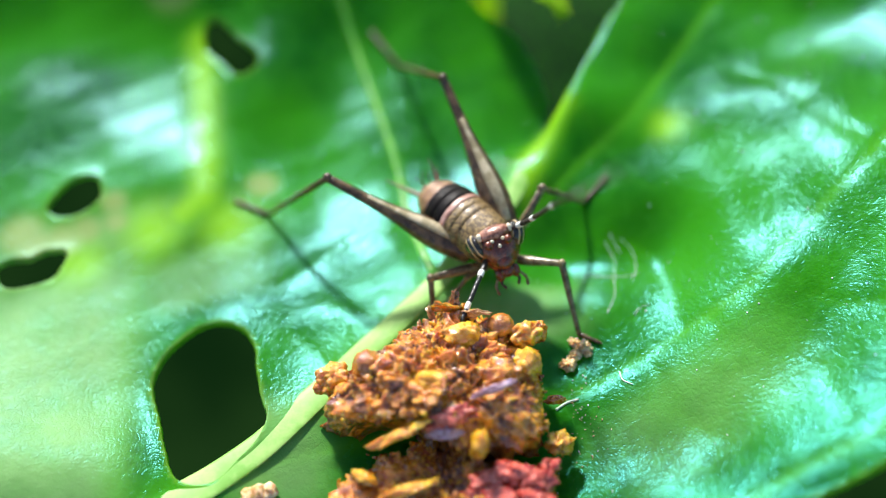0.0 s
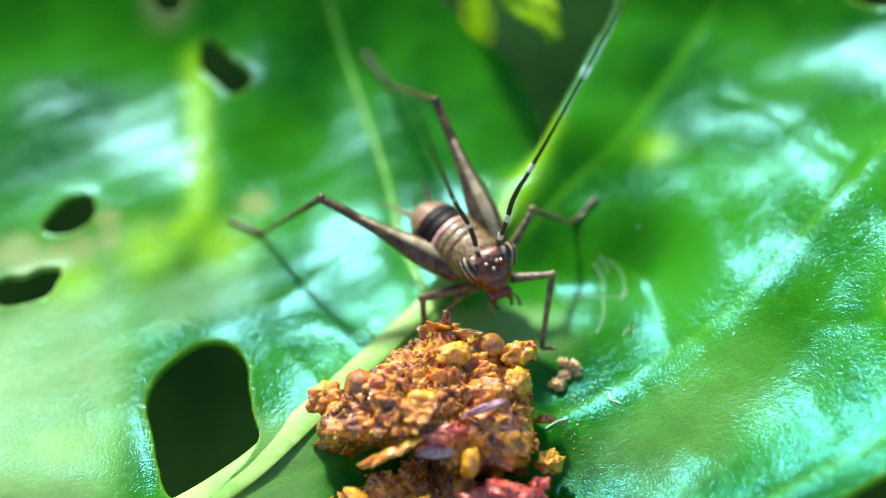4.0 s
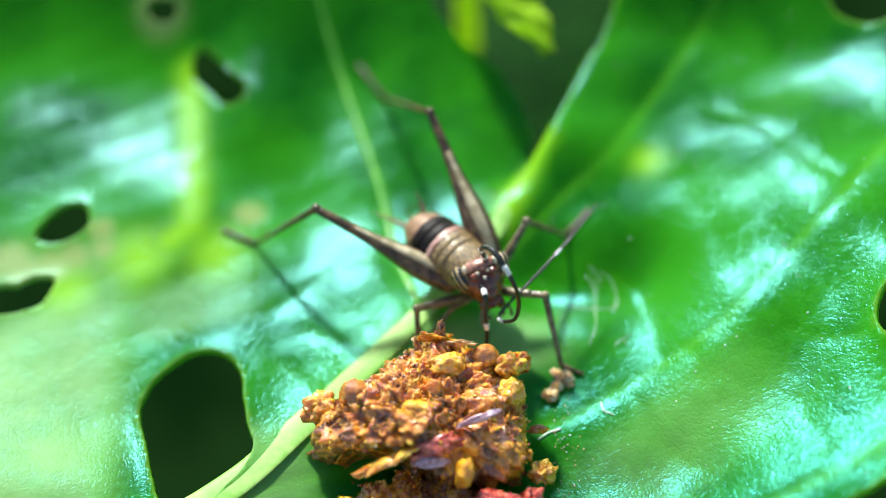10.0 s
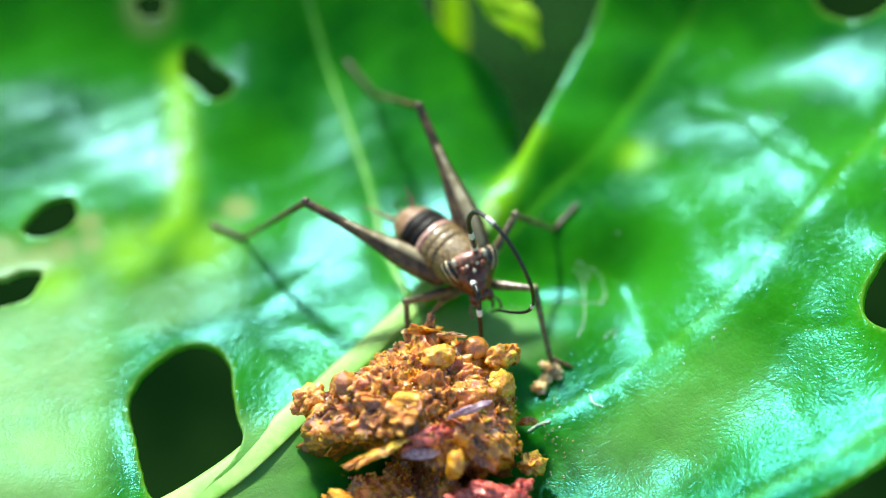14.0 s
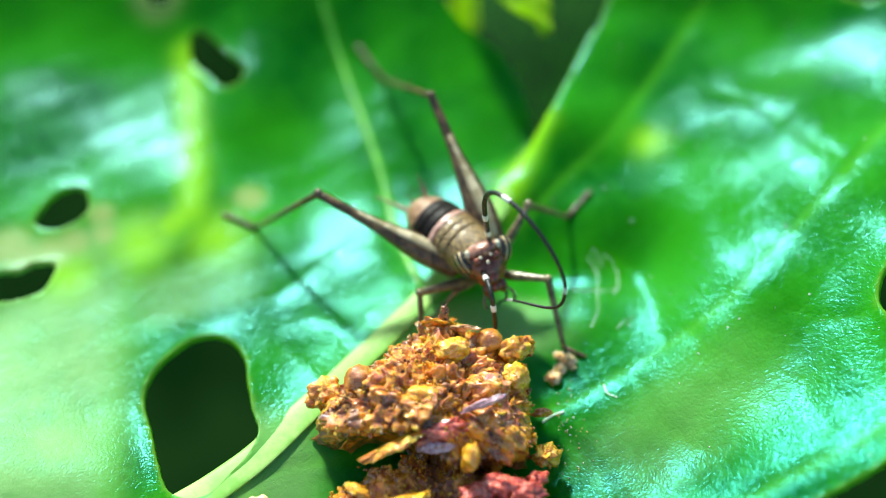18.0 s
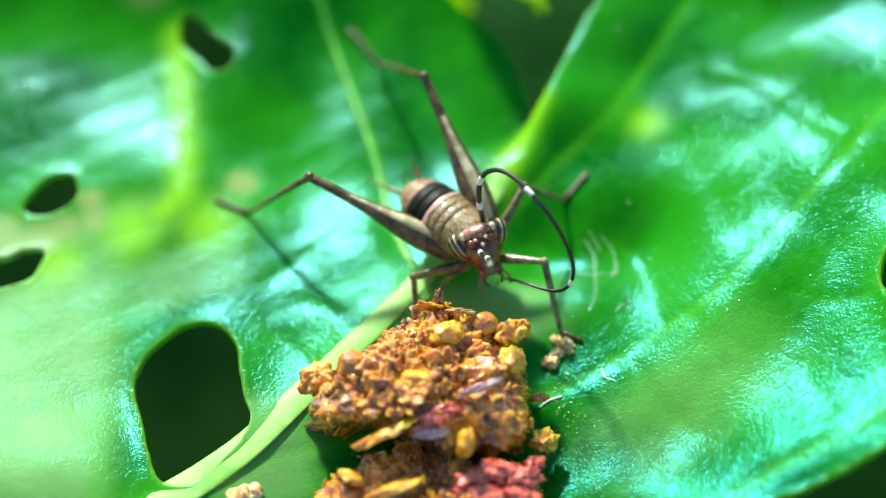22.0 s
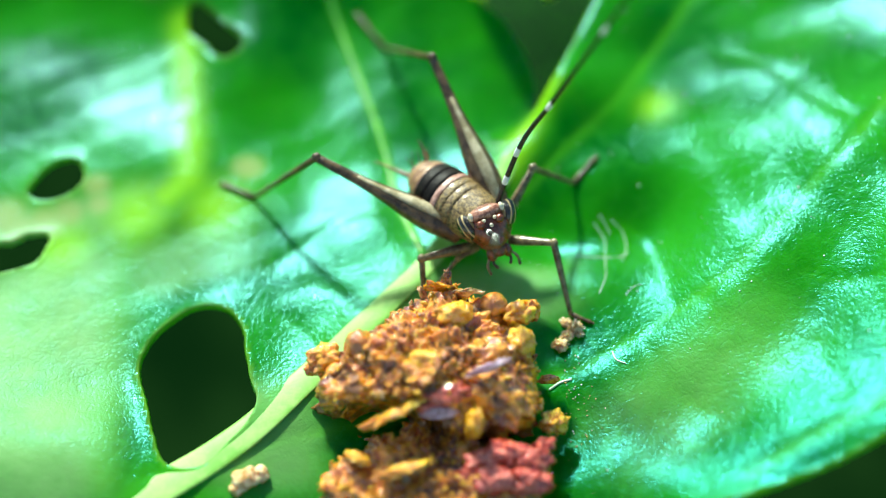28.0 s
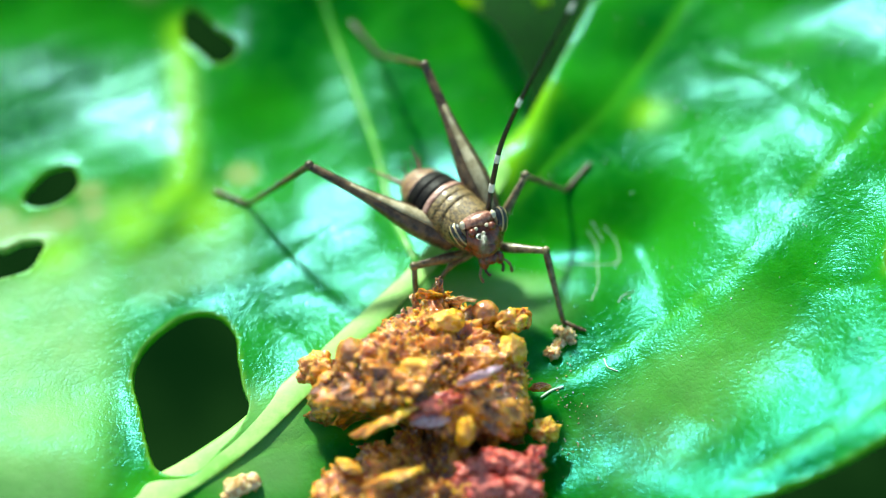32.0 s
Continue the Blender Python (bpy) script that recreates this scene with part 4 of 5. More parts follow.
feeler_key("left", 0, (0.2, -2.5, 3.1), (-0.4, -4.2, 3.0), (-1.2, -6.0, 2.1), (-1.4, -5.4, 0.3), (-1.4, -2.2, -4.8))
feeler_key("left", 0.8, (0.9, -2.7, 3.2), (1.0, -4.5, 4.3), (1.2, -6.1, 4.9), (1.2, -7.8, 6.2))
feeler_key("left", 1.4, (1.9, -2.6, 3.5), (2.2, -4.0, 4.3), (3.0, -5.8, 4.2), (4.0, -7.7, 4.0))
feeler_key("left", 2, (1.8, -2.0, 3.5), (2.5, -3.1, 4.0), (3.9, -4.4, 4.2), (5.7, -6.2, 4.1), (7.3, -8.1, 3.9))
feeler_key("left", 2.6, (2.1, -2.1, 3.6), (2.6, -3.1, 4.2), (3.9, -4.5, 4.3), (5.6, -6.3, 4.1), (7.0, -7.9, 4.2))
feeler_key("left", 3, (2.1, -1.7, 5.2), (2.7, -2.9, 6.7), (3.7, -4.9, 9.0), (4.7, -6.8, 11.3))
feeler_key("left", 3.3, (0.7, -0.6, 6.1), (0.9, -0.8, 7.8), (1.2, -0.9, 11.0))
feeler_key("left", 3.5, (0.5, -0.9, 5.9), (0.1, -1.2, 8.1), (-0.3, -1.9, 11.5))
feeler_key("left", 5.5, (-1.9, -2.1, 5.0), (-3.1, -3.6, 5.9), (-4.7, -6.7, 7.9))
feeler_key("left", 6, (-0.9, -2.0, 4.7), (-1.7, -2.8, 5.4), (-3.0, -5.1, 6.7), (-4.5, -7.9, 8.3))
feeler_key("left", 9, (-0.7, -2.3, 4.8), (-1.6, -3.7, 5.6), (-2.9, -6.4, 7.2), (-4.2, -9.5, 8.5))
feeler_key("left", 9.35, (-0.7, -2.3, 4.7), (-1.6, -3.7, 5.5), (-2.8, -6.5, 7.1), (-4.2, -9.6, 8.4))
feeler_key("left", 9.5, (1.0, -2.3, 3.8), (1.0, -2.7, 3.1), (1.1, -3.3, 1.4), (0.7, -3.1, -0.5), (-1.0, -3.0, -1.3), (-3.2, -3.5, -1.6))
feeler_key("left", 11, (1.1, -2.6, 3.8), (1.2, -3.0, 3.1), (1.3, -3.6, 1.4), (0.9, -3.4, -0.6), (-0.8, -3.3, -1.3), (-3.0, -3.8, -1.6))
feeler_key("left", 13, (1.1, -2.8, 4.1), (1.2, -3.3, 3.5), (1.3, -3.8, 1.7), (0.9, -3.7, -0.2), (-0.8, -3.6, -1.0), (-3.0, -4.1, -1.3))
feeler_key("left", 16.5, (1.2, -2.8, 3.9), (1.3, -3.3, 3.2), (1.4, -3.9, 1.5), (1.1, -3.7, -0.4), (-0.7, -3.6, -1.2), (-2.9, -4.1, -1.5))
feeler_key("left", 19, (1.0, -3.2, 4.0), (1.2, -3.7, 3.3), (1.3, -3.9, 1.9), (1.0, -3.7, -0.1), (-0.8, -3.6, -0.8), (-3.0, -4.1, -1.1))
feeler_key("left", 19.2, (1.1, -3.2, 4.8), (1.2, -4.5, 5.3), (1.2, -6.6, 6.5), (1.0, -9.9, 10.3), (0.8, -12.9, 14.3))
feeler_key("left", 20.3, (1.0, -3.2, 4.7), (1.1, -4.7, 5.5), (1.2, -6.6, 6.5), (1.0, -9.9, 10.3), (0.8, -12.9, 14.2))
feeler_key("left", 20.8, (0.9, -3.9, 4.9), (0.9, -5.6, 6.1), (0.9, -7.5, 7.8), (0.7, -11.2, 12.5))
feeler_key("left", 21, (1.3, -3.9, 5.9), (1.2, -6.3, 8.5), (1.1, -9.0, 11.4), (1.0, -11.6, 14.5))
feeler_key("left", 23, (1.1, -3.0, 4.7), (1.0, -5.4, 7.3), (0.9, -8.1, 10.3), (0.7, -10.8, 13.2))
feeler_key("left", 25.4, (1.1, -3.3, 4.6), (1.0, -5.6, 7.2), (0.9, -8.4, 10.1), (0.8, -11.0, 13.1))
feeler_key("left", 28, (1.1, -3.1, 5.0), (1.0, -5.5, 7.6), (0.8, -8.2, 10.6), (0.6, -10.8, 13.6))
feeler_key("left", 32, (1.0, -3.0, 5.3), (0.9, -5.4, 7.9), (0.8, -8.2, 10.8), (0.6, -10.8, 13.8))


def feeler_at(side, t):
    shapes = FEELER_SHAPES[side]
    times = sorted(shapes)
    b = next((s for s in times if s >= t), times[-1])
    a = max((s for s in times if s <= t), default=times[0])
    if a == b:
        return shapes[a]
    u = (t - a) / (b - a)
    u = u * u * (3 - 2 * u)
    pts = shapes[a] * (1 - u) + shapes[b] * u
    out = [pts[0]]
    step = REACH[side] / JOINTS
    for p, q in zip(pts, pts[1:]):
        d = q - p
        out.append(out[-1] + d / max(np.linalg.norm(d), 1e-6) * step)
    return np.array(out)


def build_feelers():
    made = {}
    for side in ("right", "left"):
        step = REACH[side] / JOINTS
        made[side] = []
        for i in range(JOINTS):
            thick = 0.10 * (1 - i / JOINTS) ** 0.8 + 0.035
            white = i in WHITE[side]
            k = 1.12 if white else 1.0
            bm = tube([(0, 0, -0.04), (0, 0, step * 0.1), (0, 0, step * 0.5), (0, 0, step * 0.9), (0, 0, step + 0.04)], [thick * f * k for f in (0.85, 1.0, 0.97, 1.0, 0.85)], 8)
            made[side].append(part("feeler_joint", bm, RING if white else FEELER, cricket, "white ring of the feeler" if white else "black feeler joint"))
    return made


build_body()
build_legs()
head = build_head()
feelers = build_feelers()

# the fore leg that lifts to the mouth and comes down again: joint places when down and when lifted
FORE_DOWN = [rel(*p) for p in ((2.45, -3.75, 1.30), (4.78, -4.64, 2.08), *FEET["fore_far"])]
FORE_UP = [rel(*p) for p in ((2.45, -3.75, 1.30), (4.60, -3.66, 2.55), (2.75, -5.12, 1.38), (1.75, -5.85, 0.45))]
fore_thigh = part("thigh", limb(FORE_DOWN[0], FORE_DOWN[1], 0.20, 0.16, 0.05, 0.35), LEG, cricket, "", limb_pose(FORE_DOWN[0], FORE_DOWN[1]))
fore_shin = part("shin", limb(FORE_DOWN[1], FORE_DOWN[2], 0.15, 0.12, 0.02, 0.2), LEG, cricket, "", limb_pose(FORE_DOWN[1], FORE_DOWN[2]))
fore_foot = foot(cricket, FORE_DOWN[2], FORE_DOWN[3], 0.10)
part("knee", lump((0.20, 0.20, 0.22), 3, 0.08, 1.0, 2), LEG, fore_shin)


def fore_leg_pose(lift):
    a = [FORE_DOWN[i].lerp(FORE_UP[i], lift) for i in range(4)]
    # keep the three lengths
    for i in range(1, 4):
        length = (FORE_DOWN[i] - FORE_DOWN[i - 1]).length
        a[i] = a[i - 1] + (a[i] - a[i - 1]).normalized() * length
    return a


def fore_lift(t):
    """0 with the fore leg on the leaf, 1 with it at the mouth."""
    for a, b, v0, v1 in ((0, 3.5, 0, 0), (3.5, 4.6, 0, 1), (4.6, 9.4, 1, 1), (9.4, 9.8, 1, 0), (9.8, 33, 0, 0)):
        if a <= t <= b:
            u = (t - a) / (b - a)
            return v0 + (v1 - v0) * u * u * (3 - 2 * u)
    return 0.0


# ---- the morsel of food ----
from mathutils import kdtree


def superform(radii_at, height, low, seed, rough, centre, subdiv=6, power=0.85, wall=None, pits=()):
    """A torn chunk with a given outline in plan, a crumbly crown and steep sides. wall: where it broke off square; pits: hollows as centre, radius, depth."""
    bm = bmesh.new()
    bmesh.ops.create_icosphere(bm, subdivisions=subdiv, radius=1.0)
    n = len(radii_at)
    centre = Vector(centre)
    for v in bm.verts:
        x, y, z = v.co
        a = (math.atan2(y, x) / (2 * math.pi) * n) % n
        i, u = int(a) % n, a - int(a)
        r = radii_at[i] * (1 - u) + radii_at[(i + 1) % n] * u
        flat = math.hypot(x, y)
        rho = math.atan2(flat, abs(z)) / (math.pi / 2)
        k = r * rho ** power / max(flat, 1e-6)
        zz = math.copysign(math.sqrt(max(0.0, 1 - rho**3)), z)
        p = Vector((x * k, y * k, zz * (height if z > 0 else low)))
        q = p * 0.55 + Vector((seed * 3.7, seed * 1.9, seed))
        d = rough * (0.8 * noise.fractal(q, 0.9, 2.1, 5) + 0.6 * noise.turbulence(q * 1.7, 4, False) - 0.2 + 0.3 * noise.turbulence(q * 6.0, 3, False))
        d += 0.42 * (0.45 - noise.voronoi(p * 0.75 + noise.noise_vector(p) * 0.3)[0][0]) + 0.22 * (0.45 - noise.voronoi(p * 2.1 + Vector((seed, 0, 0)))[0][0])
        p = p + v.co.normalized() * d + noise.noise_vector(p * 2.6) * 0.12 + noise.noise_vector(p * 7.0) * 0.05 + centre
        for cx, cy, cz, wide, deep in pits:
            off = p - Vector((cx, cy, cz))
            away = math.hypot(off.x, 1.7 * (0.87 * off.y + 0.50 * off.z))
            p += Vector((0.0, 0.50, -0.87)) * deep * math.exp(-((away / wide) ** 4))
        if wall is not None and p.x > wall + 0.12 * noise.noise(p * 1.6):
            p.x = wall + 0.12 * noise.noise(p * 1.6) + 0.16 * noise.turbulence(p * 2.2, 3, False) - 0.08
        v.co = p
    return bm


UPPER_AT = (-0.92, -9.70)
UPPER_RADII = (4.7, 5.0, 4.2, 3.52, 3.5, 2.63, 2.12, 2.01, 2.2, 2.73, 4.02, 5.19, 4.77, 4.45, 3.46, 3.39, 3.69, 4.46, 5.8, 5.19)
LOWER_AT = (-0.67, -15.07)
LOWER_RADII = (5.05, 5.33, 3.82, 3.1, 2.79, 2.61, 2.71, 3.0, 3.53, 4.59, 5.04, 4.69, 4.08, 3.07, 2.67, 2.6, 2.79, 3.16, 4.05, 5.12)


def build_food():
    foot_point = on_leaf(-1.0, -11.0)
    food = tagged(new("fried_morsel"), "broken crumbly golden-brown fried morsel lying on the leaf", "food")
    food.matrix_basis = at_mm(*foot_point)
    o = foot_point
    upper = superform(UPPER_RADII, 2.7, 2.0, 3, 0.8, Vector((UPPER_AT[0], UPPER_AT[1], -0.2)) - o, 7, 0.85, 3.74 - o.x, [(-2.52 - o.x, -13.25 - o.y, 1.0 - o.z, 1.5, 2.6), (-3.97 - o.x, -12.83 - o.y, 0.6 - o.z, 1.0, 1.2)])
    lower = superform(LOWER_RADII, 2.1, 2.4, 8, 0.8, Vector((LOWER_AT[0], LOWER_AT[1], -1.9)) - o, 6, 0.85, 3.81 - o.x)
    # lumps sit on the crown of both chunks
    spots = []
    for bm in (upper, lower):
        bm.normal_update()
        spots.append([(v.co.copy(), v.normal.copy()) for v in bm.verts if v.normal.z > -0.15])
    trees = {}
    for places in spots:
        tree = trees[id(places)] = kdtree.KDTree(len(places))
        for i, (co, _) in enumerate(places):
            tree.insert((co.x, co.y, 2.0 + 0.3 * co.z), i)
        tree.balance()
    top = part("upper_chunk", upper, FOOD, food, "crumbly golden-brown upper chunk")
    low = part("lower_chunk", lower, FOOD, food, "darker lower chunk")
    shapes = []
    for k in range(16):
        bm = crag(k + 20)
        bmesh.ops.scale(bm, vec=(MM, MM, MM), verts=bm.verts)
        data = bpy.data.meshes.new("crumb_lump")
        bm.to_mesh(data)
        bm.free()
        shapes.append(data)
    looks = [FOOD, FOOD, FOOD, FOOD, FOOD_GOLD, FOOD_GOLD, FOOD_GOLD, GRAIN, AMBER, FOOD_PALE]
    table = {}
    rng = random.Random(11)

    def scatter(places, at, radii):
        """A spot on the crown, even over the plan."""
        tree = trees[id(places)]
        a = rng.uniform(0, 2 * math.pi)
        r = radii[int(a / (2 * math.pi) * len(radii)) % len(radii)] * math.sqrt(rng.random()) * 1.02
        return places[tree.find((at[0] - o.x + r * math.cos(a), at[1] - o.y + r * math.sin(a), 2.9))[1]]

    for owner, places, at, radii, count in ((top, spots[0], UPPER_AT, UPPER_RADII, 130), (low, spots[1], LOWER_AT, LOWER_RADII, 80)):
        for _ in range(count):
            co, no = scatter(places, at, radii)
            mat = rng.choice(looks)
            shape = rng.randrange(16)
            if (shape, mat.name) not in table:
                data = shapes[shape].copy()
                data.materials.append(mat)
                table[(shape, mat.name)] = data
            size = rng.choice((0.14, 0.18, 0.22, 0.26, 0.32, 0.4))
            p = co - no * size * 0.10
            m = at_mm(*p) @ Euler([rng.uniform(0, 6.28) for _ in range(3)]).to_matrix().to_4x4() @ Matrix.Diagonal((size, size, size, 1))
            part_of("crumb_lump", table[(shape, mat.name)], None, owner, at=m)

    # grit too small to pick apart
    for owner, places, at, radii, mat, count in ((top, spots[0], UPPER_AT, UPPER_RADII, FOOD_GOLD, 500), (top, spots[0], UPPER_AT, UPPER_RADII, FOOD_DARK, 140), (low, spots[1], LOWER_AT, LOWER_RADII, FOOD_GOLD, 500)):
        bm = bmesh.new()
        for _ in range(count):
            co, no = scatter(places, at, radii)
            r = rng.uniform(0.04, 0.12)
            m = Matrix.Translation(co + no * 0.06) @ Euler([rng.uniform(0, 6.28) for _ in range(3)]).to_matrix().to_4x4() @ Matrix.Diagonal((1.3, 0.8, 0.6, 1))
            bmesh.ops.create_icosphere(bm, subdivisions=1, radius=r, matrix=m)
        for v in bm.verts:
            v.co += noise.noise_vector(v.co * 5.0) * 0.05
        tagged(part("crumb_grit", bm, mat, owner, "fine crumbs stuck to the morsel"), kind="stuff")

    def bit(name, x, y, z, radii, mat, label, turn=(0, 0, 0), seed=1, rough=0.30, owner=food):
        bm = lump(radii, seed, rough, 1.8, 4)
        for v in bm.verts:
            v.co += noise.noise_vector(v.co * 2.3 + Vector((seed, 0, 0))) * 0.16 * rough + noise.noise_vector(v.co * 6.0) * 0.10 * (0.2 + rough)
        part(name, bm, mat, owner, label, at_mm(*(Vector((x, y, z)) - o)) @ pose(0, 0, 0, *turn))

    bit("corn_grain", 0.26, -8.63, 2.30, (0.85, 0.5, 0.7), GRAIN, "soft yellow corn grain", (35, 0, 10), 2, 0.25)
    bit("corn_grain", -1.03, -11.03, 2.25, (0.75, 0.5, 0.55), GRAIN, "soft yellow corn grain", (40, 0, -15), 4, 0.25)
    bit("amber_grain", -3.76, -9.90, 1.70, (0.75, 0.7, 1.0), AMBER, "translucent amber fried grain", (15, -12, 10), 5, 0.12)
    bit("corn_grain", 0.99, -13.48, 1.35, (0.4, 0.62, 0.85), GRAIN, "soft yellow corn grain", (10, 8, -6), 6, 0.2)
    bit("red_flesh", -0.27, -12.45, 1.75, (1.05, 0.4, 0.45), CHILLI, "glistening red shred", (20, 0, 18), 7, 0.5)
    bit("red_flesh", 1.35, -14.58, 0.25, (0.85, 0.5, 0.55), CHILLI, "glistening pinkish red flesh", (20, 0, 10), 60, 0.4)
    bit("red_flesh", 2.45, -14.33, 0.40, (0.9, 0.5, 0.5), CHILLI, "glistening pinkish red flesh", (15, 10, -8), 61, 0.4)
    bit("red_flesh", 3.35, -14.58, 0.20, (0.8, 0.55, 0.6), CHILLI, "glistening pinkish red flesh", (25, 0, 5), 62, 0.4)
    bit("red_flesh", 1.85, -15.38, 0.15, (0.9, 0.55, 0.5), CHILLI, "glistening pinkish red flesh", (30, 0, 14), 63, 0.4)
    bit("red_flesh", 3.05, -15.43, 0.05, (1.0, 0.6, 0.5), CHILLI, "glistening pinkish red flesh", (20, -8, 0), 64, 0.4)
    bit("red_flesh", 3.80, -13.93, 0.15, (0.5, 0.4, 0.4), CHILLI, "glistening pinkish red flesh", (0, 0, 20), 65, 0.4)
    bit("red_flesh", 0.75, -15.18, 0.05, (0.5, 0.4, 0.4), CHILLI, "glistening pinkish red flesh", (0, 20, 20), 66, 0.4)
    bit("onion_shred", 1.54, -11.49, 2.45, (0.95, 0.17, 0.2), ONION, "pinkish onion shred", (0, -6, 20), 10, 0.25)
    bit("onion_shred", -0.52, -13.02, 1.50, (0.75, 0.3, 0.28), ONION, "pale violet onion shred", (25, 5, 6), 12, 0.35)
    bit("pale_flake", -2.38, -13.10, 1.55, (1.35, 0.16, 0.42), FOOD_GOLD, "thin golden flake over the hollow", (55, -18, 20), 13, 0.5)
    bit("top_flake", -0.34, -7.21, 2.20, (0.95, 0.12, 0.5), FOOD_GOLD, "thin upright golden flake", (30, 40, 20), 14, 0.6)
    bit("top_flake", 0.65, -7.47, 2.20, (0.95, 0.12, 0.35), FOOD_PALE, "thin upright pale flake", (30, -35, -22), 15, 0.5)
    bit("top_flake", -0.09, -6.90, 2.40, (0.2, 0.14, 0.55), FOOD_DARK, "dark crisp flake tip", (-20, 20, 30), 21, 0.6)
    bit("top_flake", -1.09, -7.45, 1.90, (0.14, 0.2, 0.6), FOOD_PALE, "thin upright pale flake", (-20, -15, 20), 22, 0.5)
    bit("brown_bead", 1.91, -8.08, 2.10, (0.62, 0.55, 0.62), AMBER, "round brown fried bead", (0, 0, 0), 16, 0.06)
    bit("edge_lump", 2.96, -8.41, 1.90, (0.7, 0.5, 0.55), FOOD_GOLD, "amber fried lump", (0, 0, 20), 17, 0.5)
    bit("edge_lump", 3.60, -8.14, 1.70, (0.35, 0.35, 0.55), FOOD, "browned fried lump", (0, 0, 20), 18, 0.5)
    bit("edge_lump", 3.01, -9.85, 1.90, (0.5, 0.6, 0.5), GRAIN, "yellow fried lump", (20, 0, 10), 23, 0.4)
    bit("tip_lump", -5.41, -9.95, 0.90, (0.75, 0.6, 0.5), FOOD_GOLD, "amber fried lump", (0, 0, 30), 19, 0.5)
    bit("tip_lump", -5.98, -10.31, 0.70, (0.32, 0.3, 0.3), FOOD, "small amber bead", (0, 0, 50), 20, 0.2)
    bit("tip_lump", -4.89, -11.19, 0.60, (0.75, 0.5, 0.5), FOOD_GOLD, "amber fried lump", (0, 0, 10), 24, 0.5)
    bit("flat_flake", -1.58, -8.77, 1.90, (0.62, 0.16, 0.5), FOOD_GOLD, "flat golden flake", (50, 10, 20), 25, 0.5)
    bit("flat_flake", -2.82, -8.91, 1.70, (0.7, 0.14, 0.3), FOOD_PALE, "flat pale flake", (40, 20, 35), 26, 0.5)
    bit("flat_flake", -3.81, -14.42, 0.40, (0.55, 0.14, 0.5), FOOD_GOLD, "flat golden flake", (50, 20, -10), 29, 0.5)
    bit("flat_flake", -1.92, -15.10, 0.60, (1.2, 0.18, 0.45), FOOD_GOLD, "flat golden flake", (50, -12, 12), 30, 0.5)
    bit("side_flake", 4.41, -12.53, -0.20, (0.6, 0.45, 0.3), FOOD_GOLD, "loose golden flake", (20, 20, 30), 31, 0.7)
    bit("side_flake", 4.33, -10.33, -0.40, (0.45, 0.16, 0.16), FOOD, "browned splinter", (0, 0, 12), 32, 0.5)
    return food


def build_crumbs():
    """Loose crumbs beside the morsel."""
    groups = [((5.05, -8.15), 0.42), ((5.75, -7.25), 0.42), ((5.4, -6.95), 0.28), ((5.4, -7.65), 0.34), ((5.95, -7.6), 0.22)]
    thing = tagged(new("bread_crumb"), "small pale golden crumb beside the cricket's foot", "crumb")
    base = on_leaf(5.45, -7.5)
    thing.matrix_basis = at_mm(*base)
    for i, ((x, y), r) in enumerate(groups):
        part("crumb_lump", lump((r * 0.78, r * 0.68, r * 0.62), 40 + i, 0.75, 2.4, 4), BREAD, thing, "", at_mm(*(on_leaf(x, y, r * 0.35) - base)))
    other = tagged(new("bread_crumb"), "small pale crumb on the leaf's midrib", "crumb")
    base = on_leaf(-8.6, -14.6)
    other.matrix_basis = at_mm(*base)
    for i, (dx, dy, r) in enumerate(((0, 0, 0.55), (0.5, 0.2, 0.4), (-0.35, -0.4, 0.35))):
        part("crumb_lump", lump((r, r * 0.85, r * 0.8), 50 + i, 0.4, 1.4, 3), BREAD, other, "", at_mm(*(on_leaf(-8.6 + dx, -14.6 + dy, r * 0.5) - base)))
    # flakes strewn along the morsel's side, past counting
    rng = random.Random(5)
    bm = bmesh.new()
    for _ in range(60):
        x, y = 5.0 + abs(rng.gauss(0, 0.7)), -11.0 + rng.gauss(0, 1.4)
        p = on_leaf(x, y, 0.03)
        r = rng.uniform(0.015, 0.04)
        bmesh.ops.create_icosphere(bm, subdivisions=1, radius=r, matrix=Matrix.Translation(p) @ pose(0, 0, 0, 0, 0, rng.uniform(0, 180)) @ Matrix.Diagonal((1.8, 0.8, 0.6, 1)))
    part_of("crumb_dust", to_data("crumb_dust", bm), BREAD, None)
    tagged(scene.objects["crumb_dust"], "pale golden dust of crumbs on the leaf", "crumbs", kind="stuff")


def to_data(name, bm):
    bmesh.ops.scale(bm, vec=(MM, MM, MM), verts=bm.verts)
    data = bpy.data.meshes.new(name)
    bm.to_mesh(data)
    bm.free()
    return data


build_food()
build_crumbs()


# ---- threads and specks on the leaf ----
def thread(points, r=0.015, up=0.025):
    line = spline(points, 24)
    base = on_leaf(*line[0])
    ob = tagged(new("plant_hair", to_data("plant_hair", tube([on_leaf(x, y, up) - base for x, y in line], np.full(24, r), 6))), "thin pale curled fibre lying on the leaf", "fibre", group="fibres on the leaf")
    ob.data.materials.append(THREAD)
    ob.matrix_basis = at_mm(*base)


thread([(6.2, -3.0), (6.9, -3.2), (7.4, -3.3), (8.1, -3.3), (8.7, -3.1)])
thread([(7.2, -1.3), (7.6, -2.2), (7.5, -3.3), (7.4, -4.6), (7.0, -5.6)])
thread([(8.0, -1.2), (8.5, -1.8), (8.6, -2.8), (8.3, -3.6)])
thread([(7.4, -0.9), (7.7, -1.4), (7.9, -1.9)])
thread([(8.2, -5.8), (8.5, -5.4), (9.0, -5.2)])
thread([(7.3, -8.7), (7.4, -9.2), (7.8, -9.5)], 0.03)
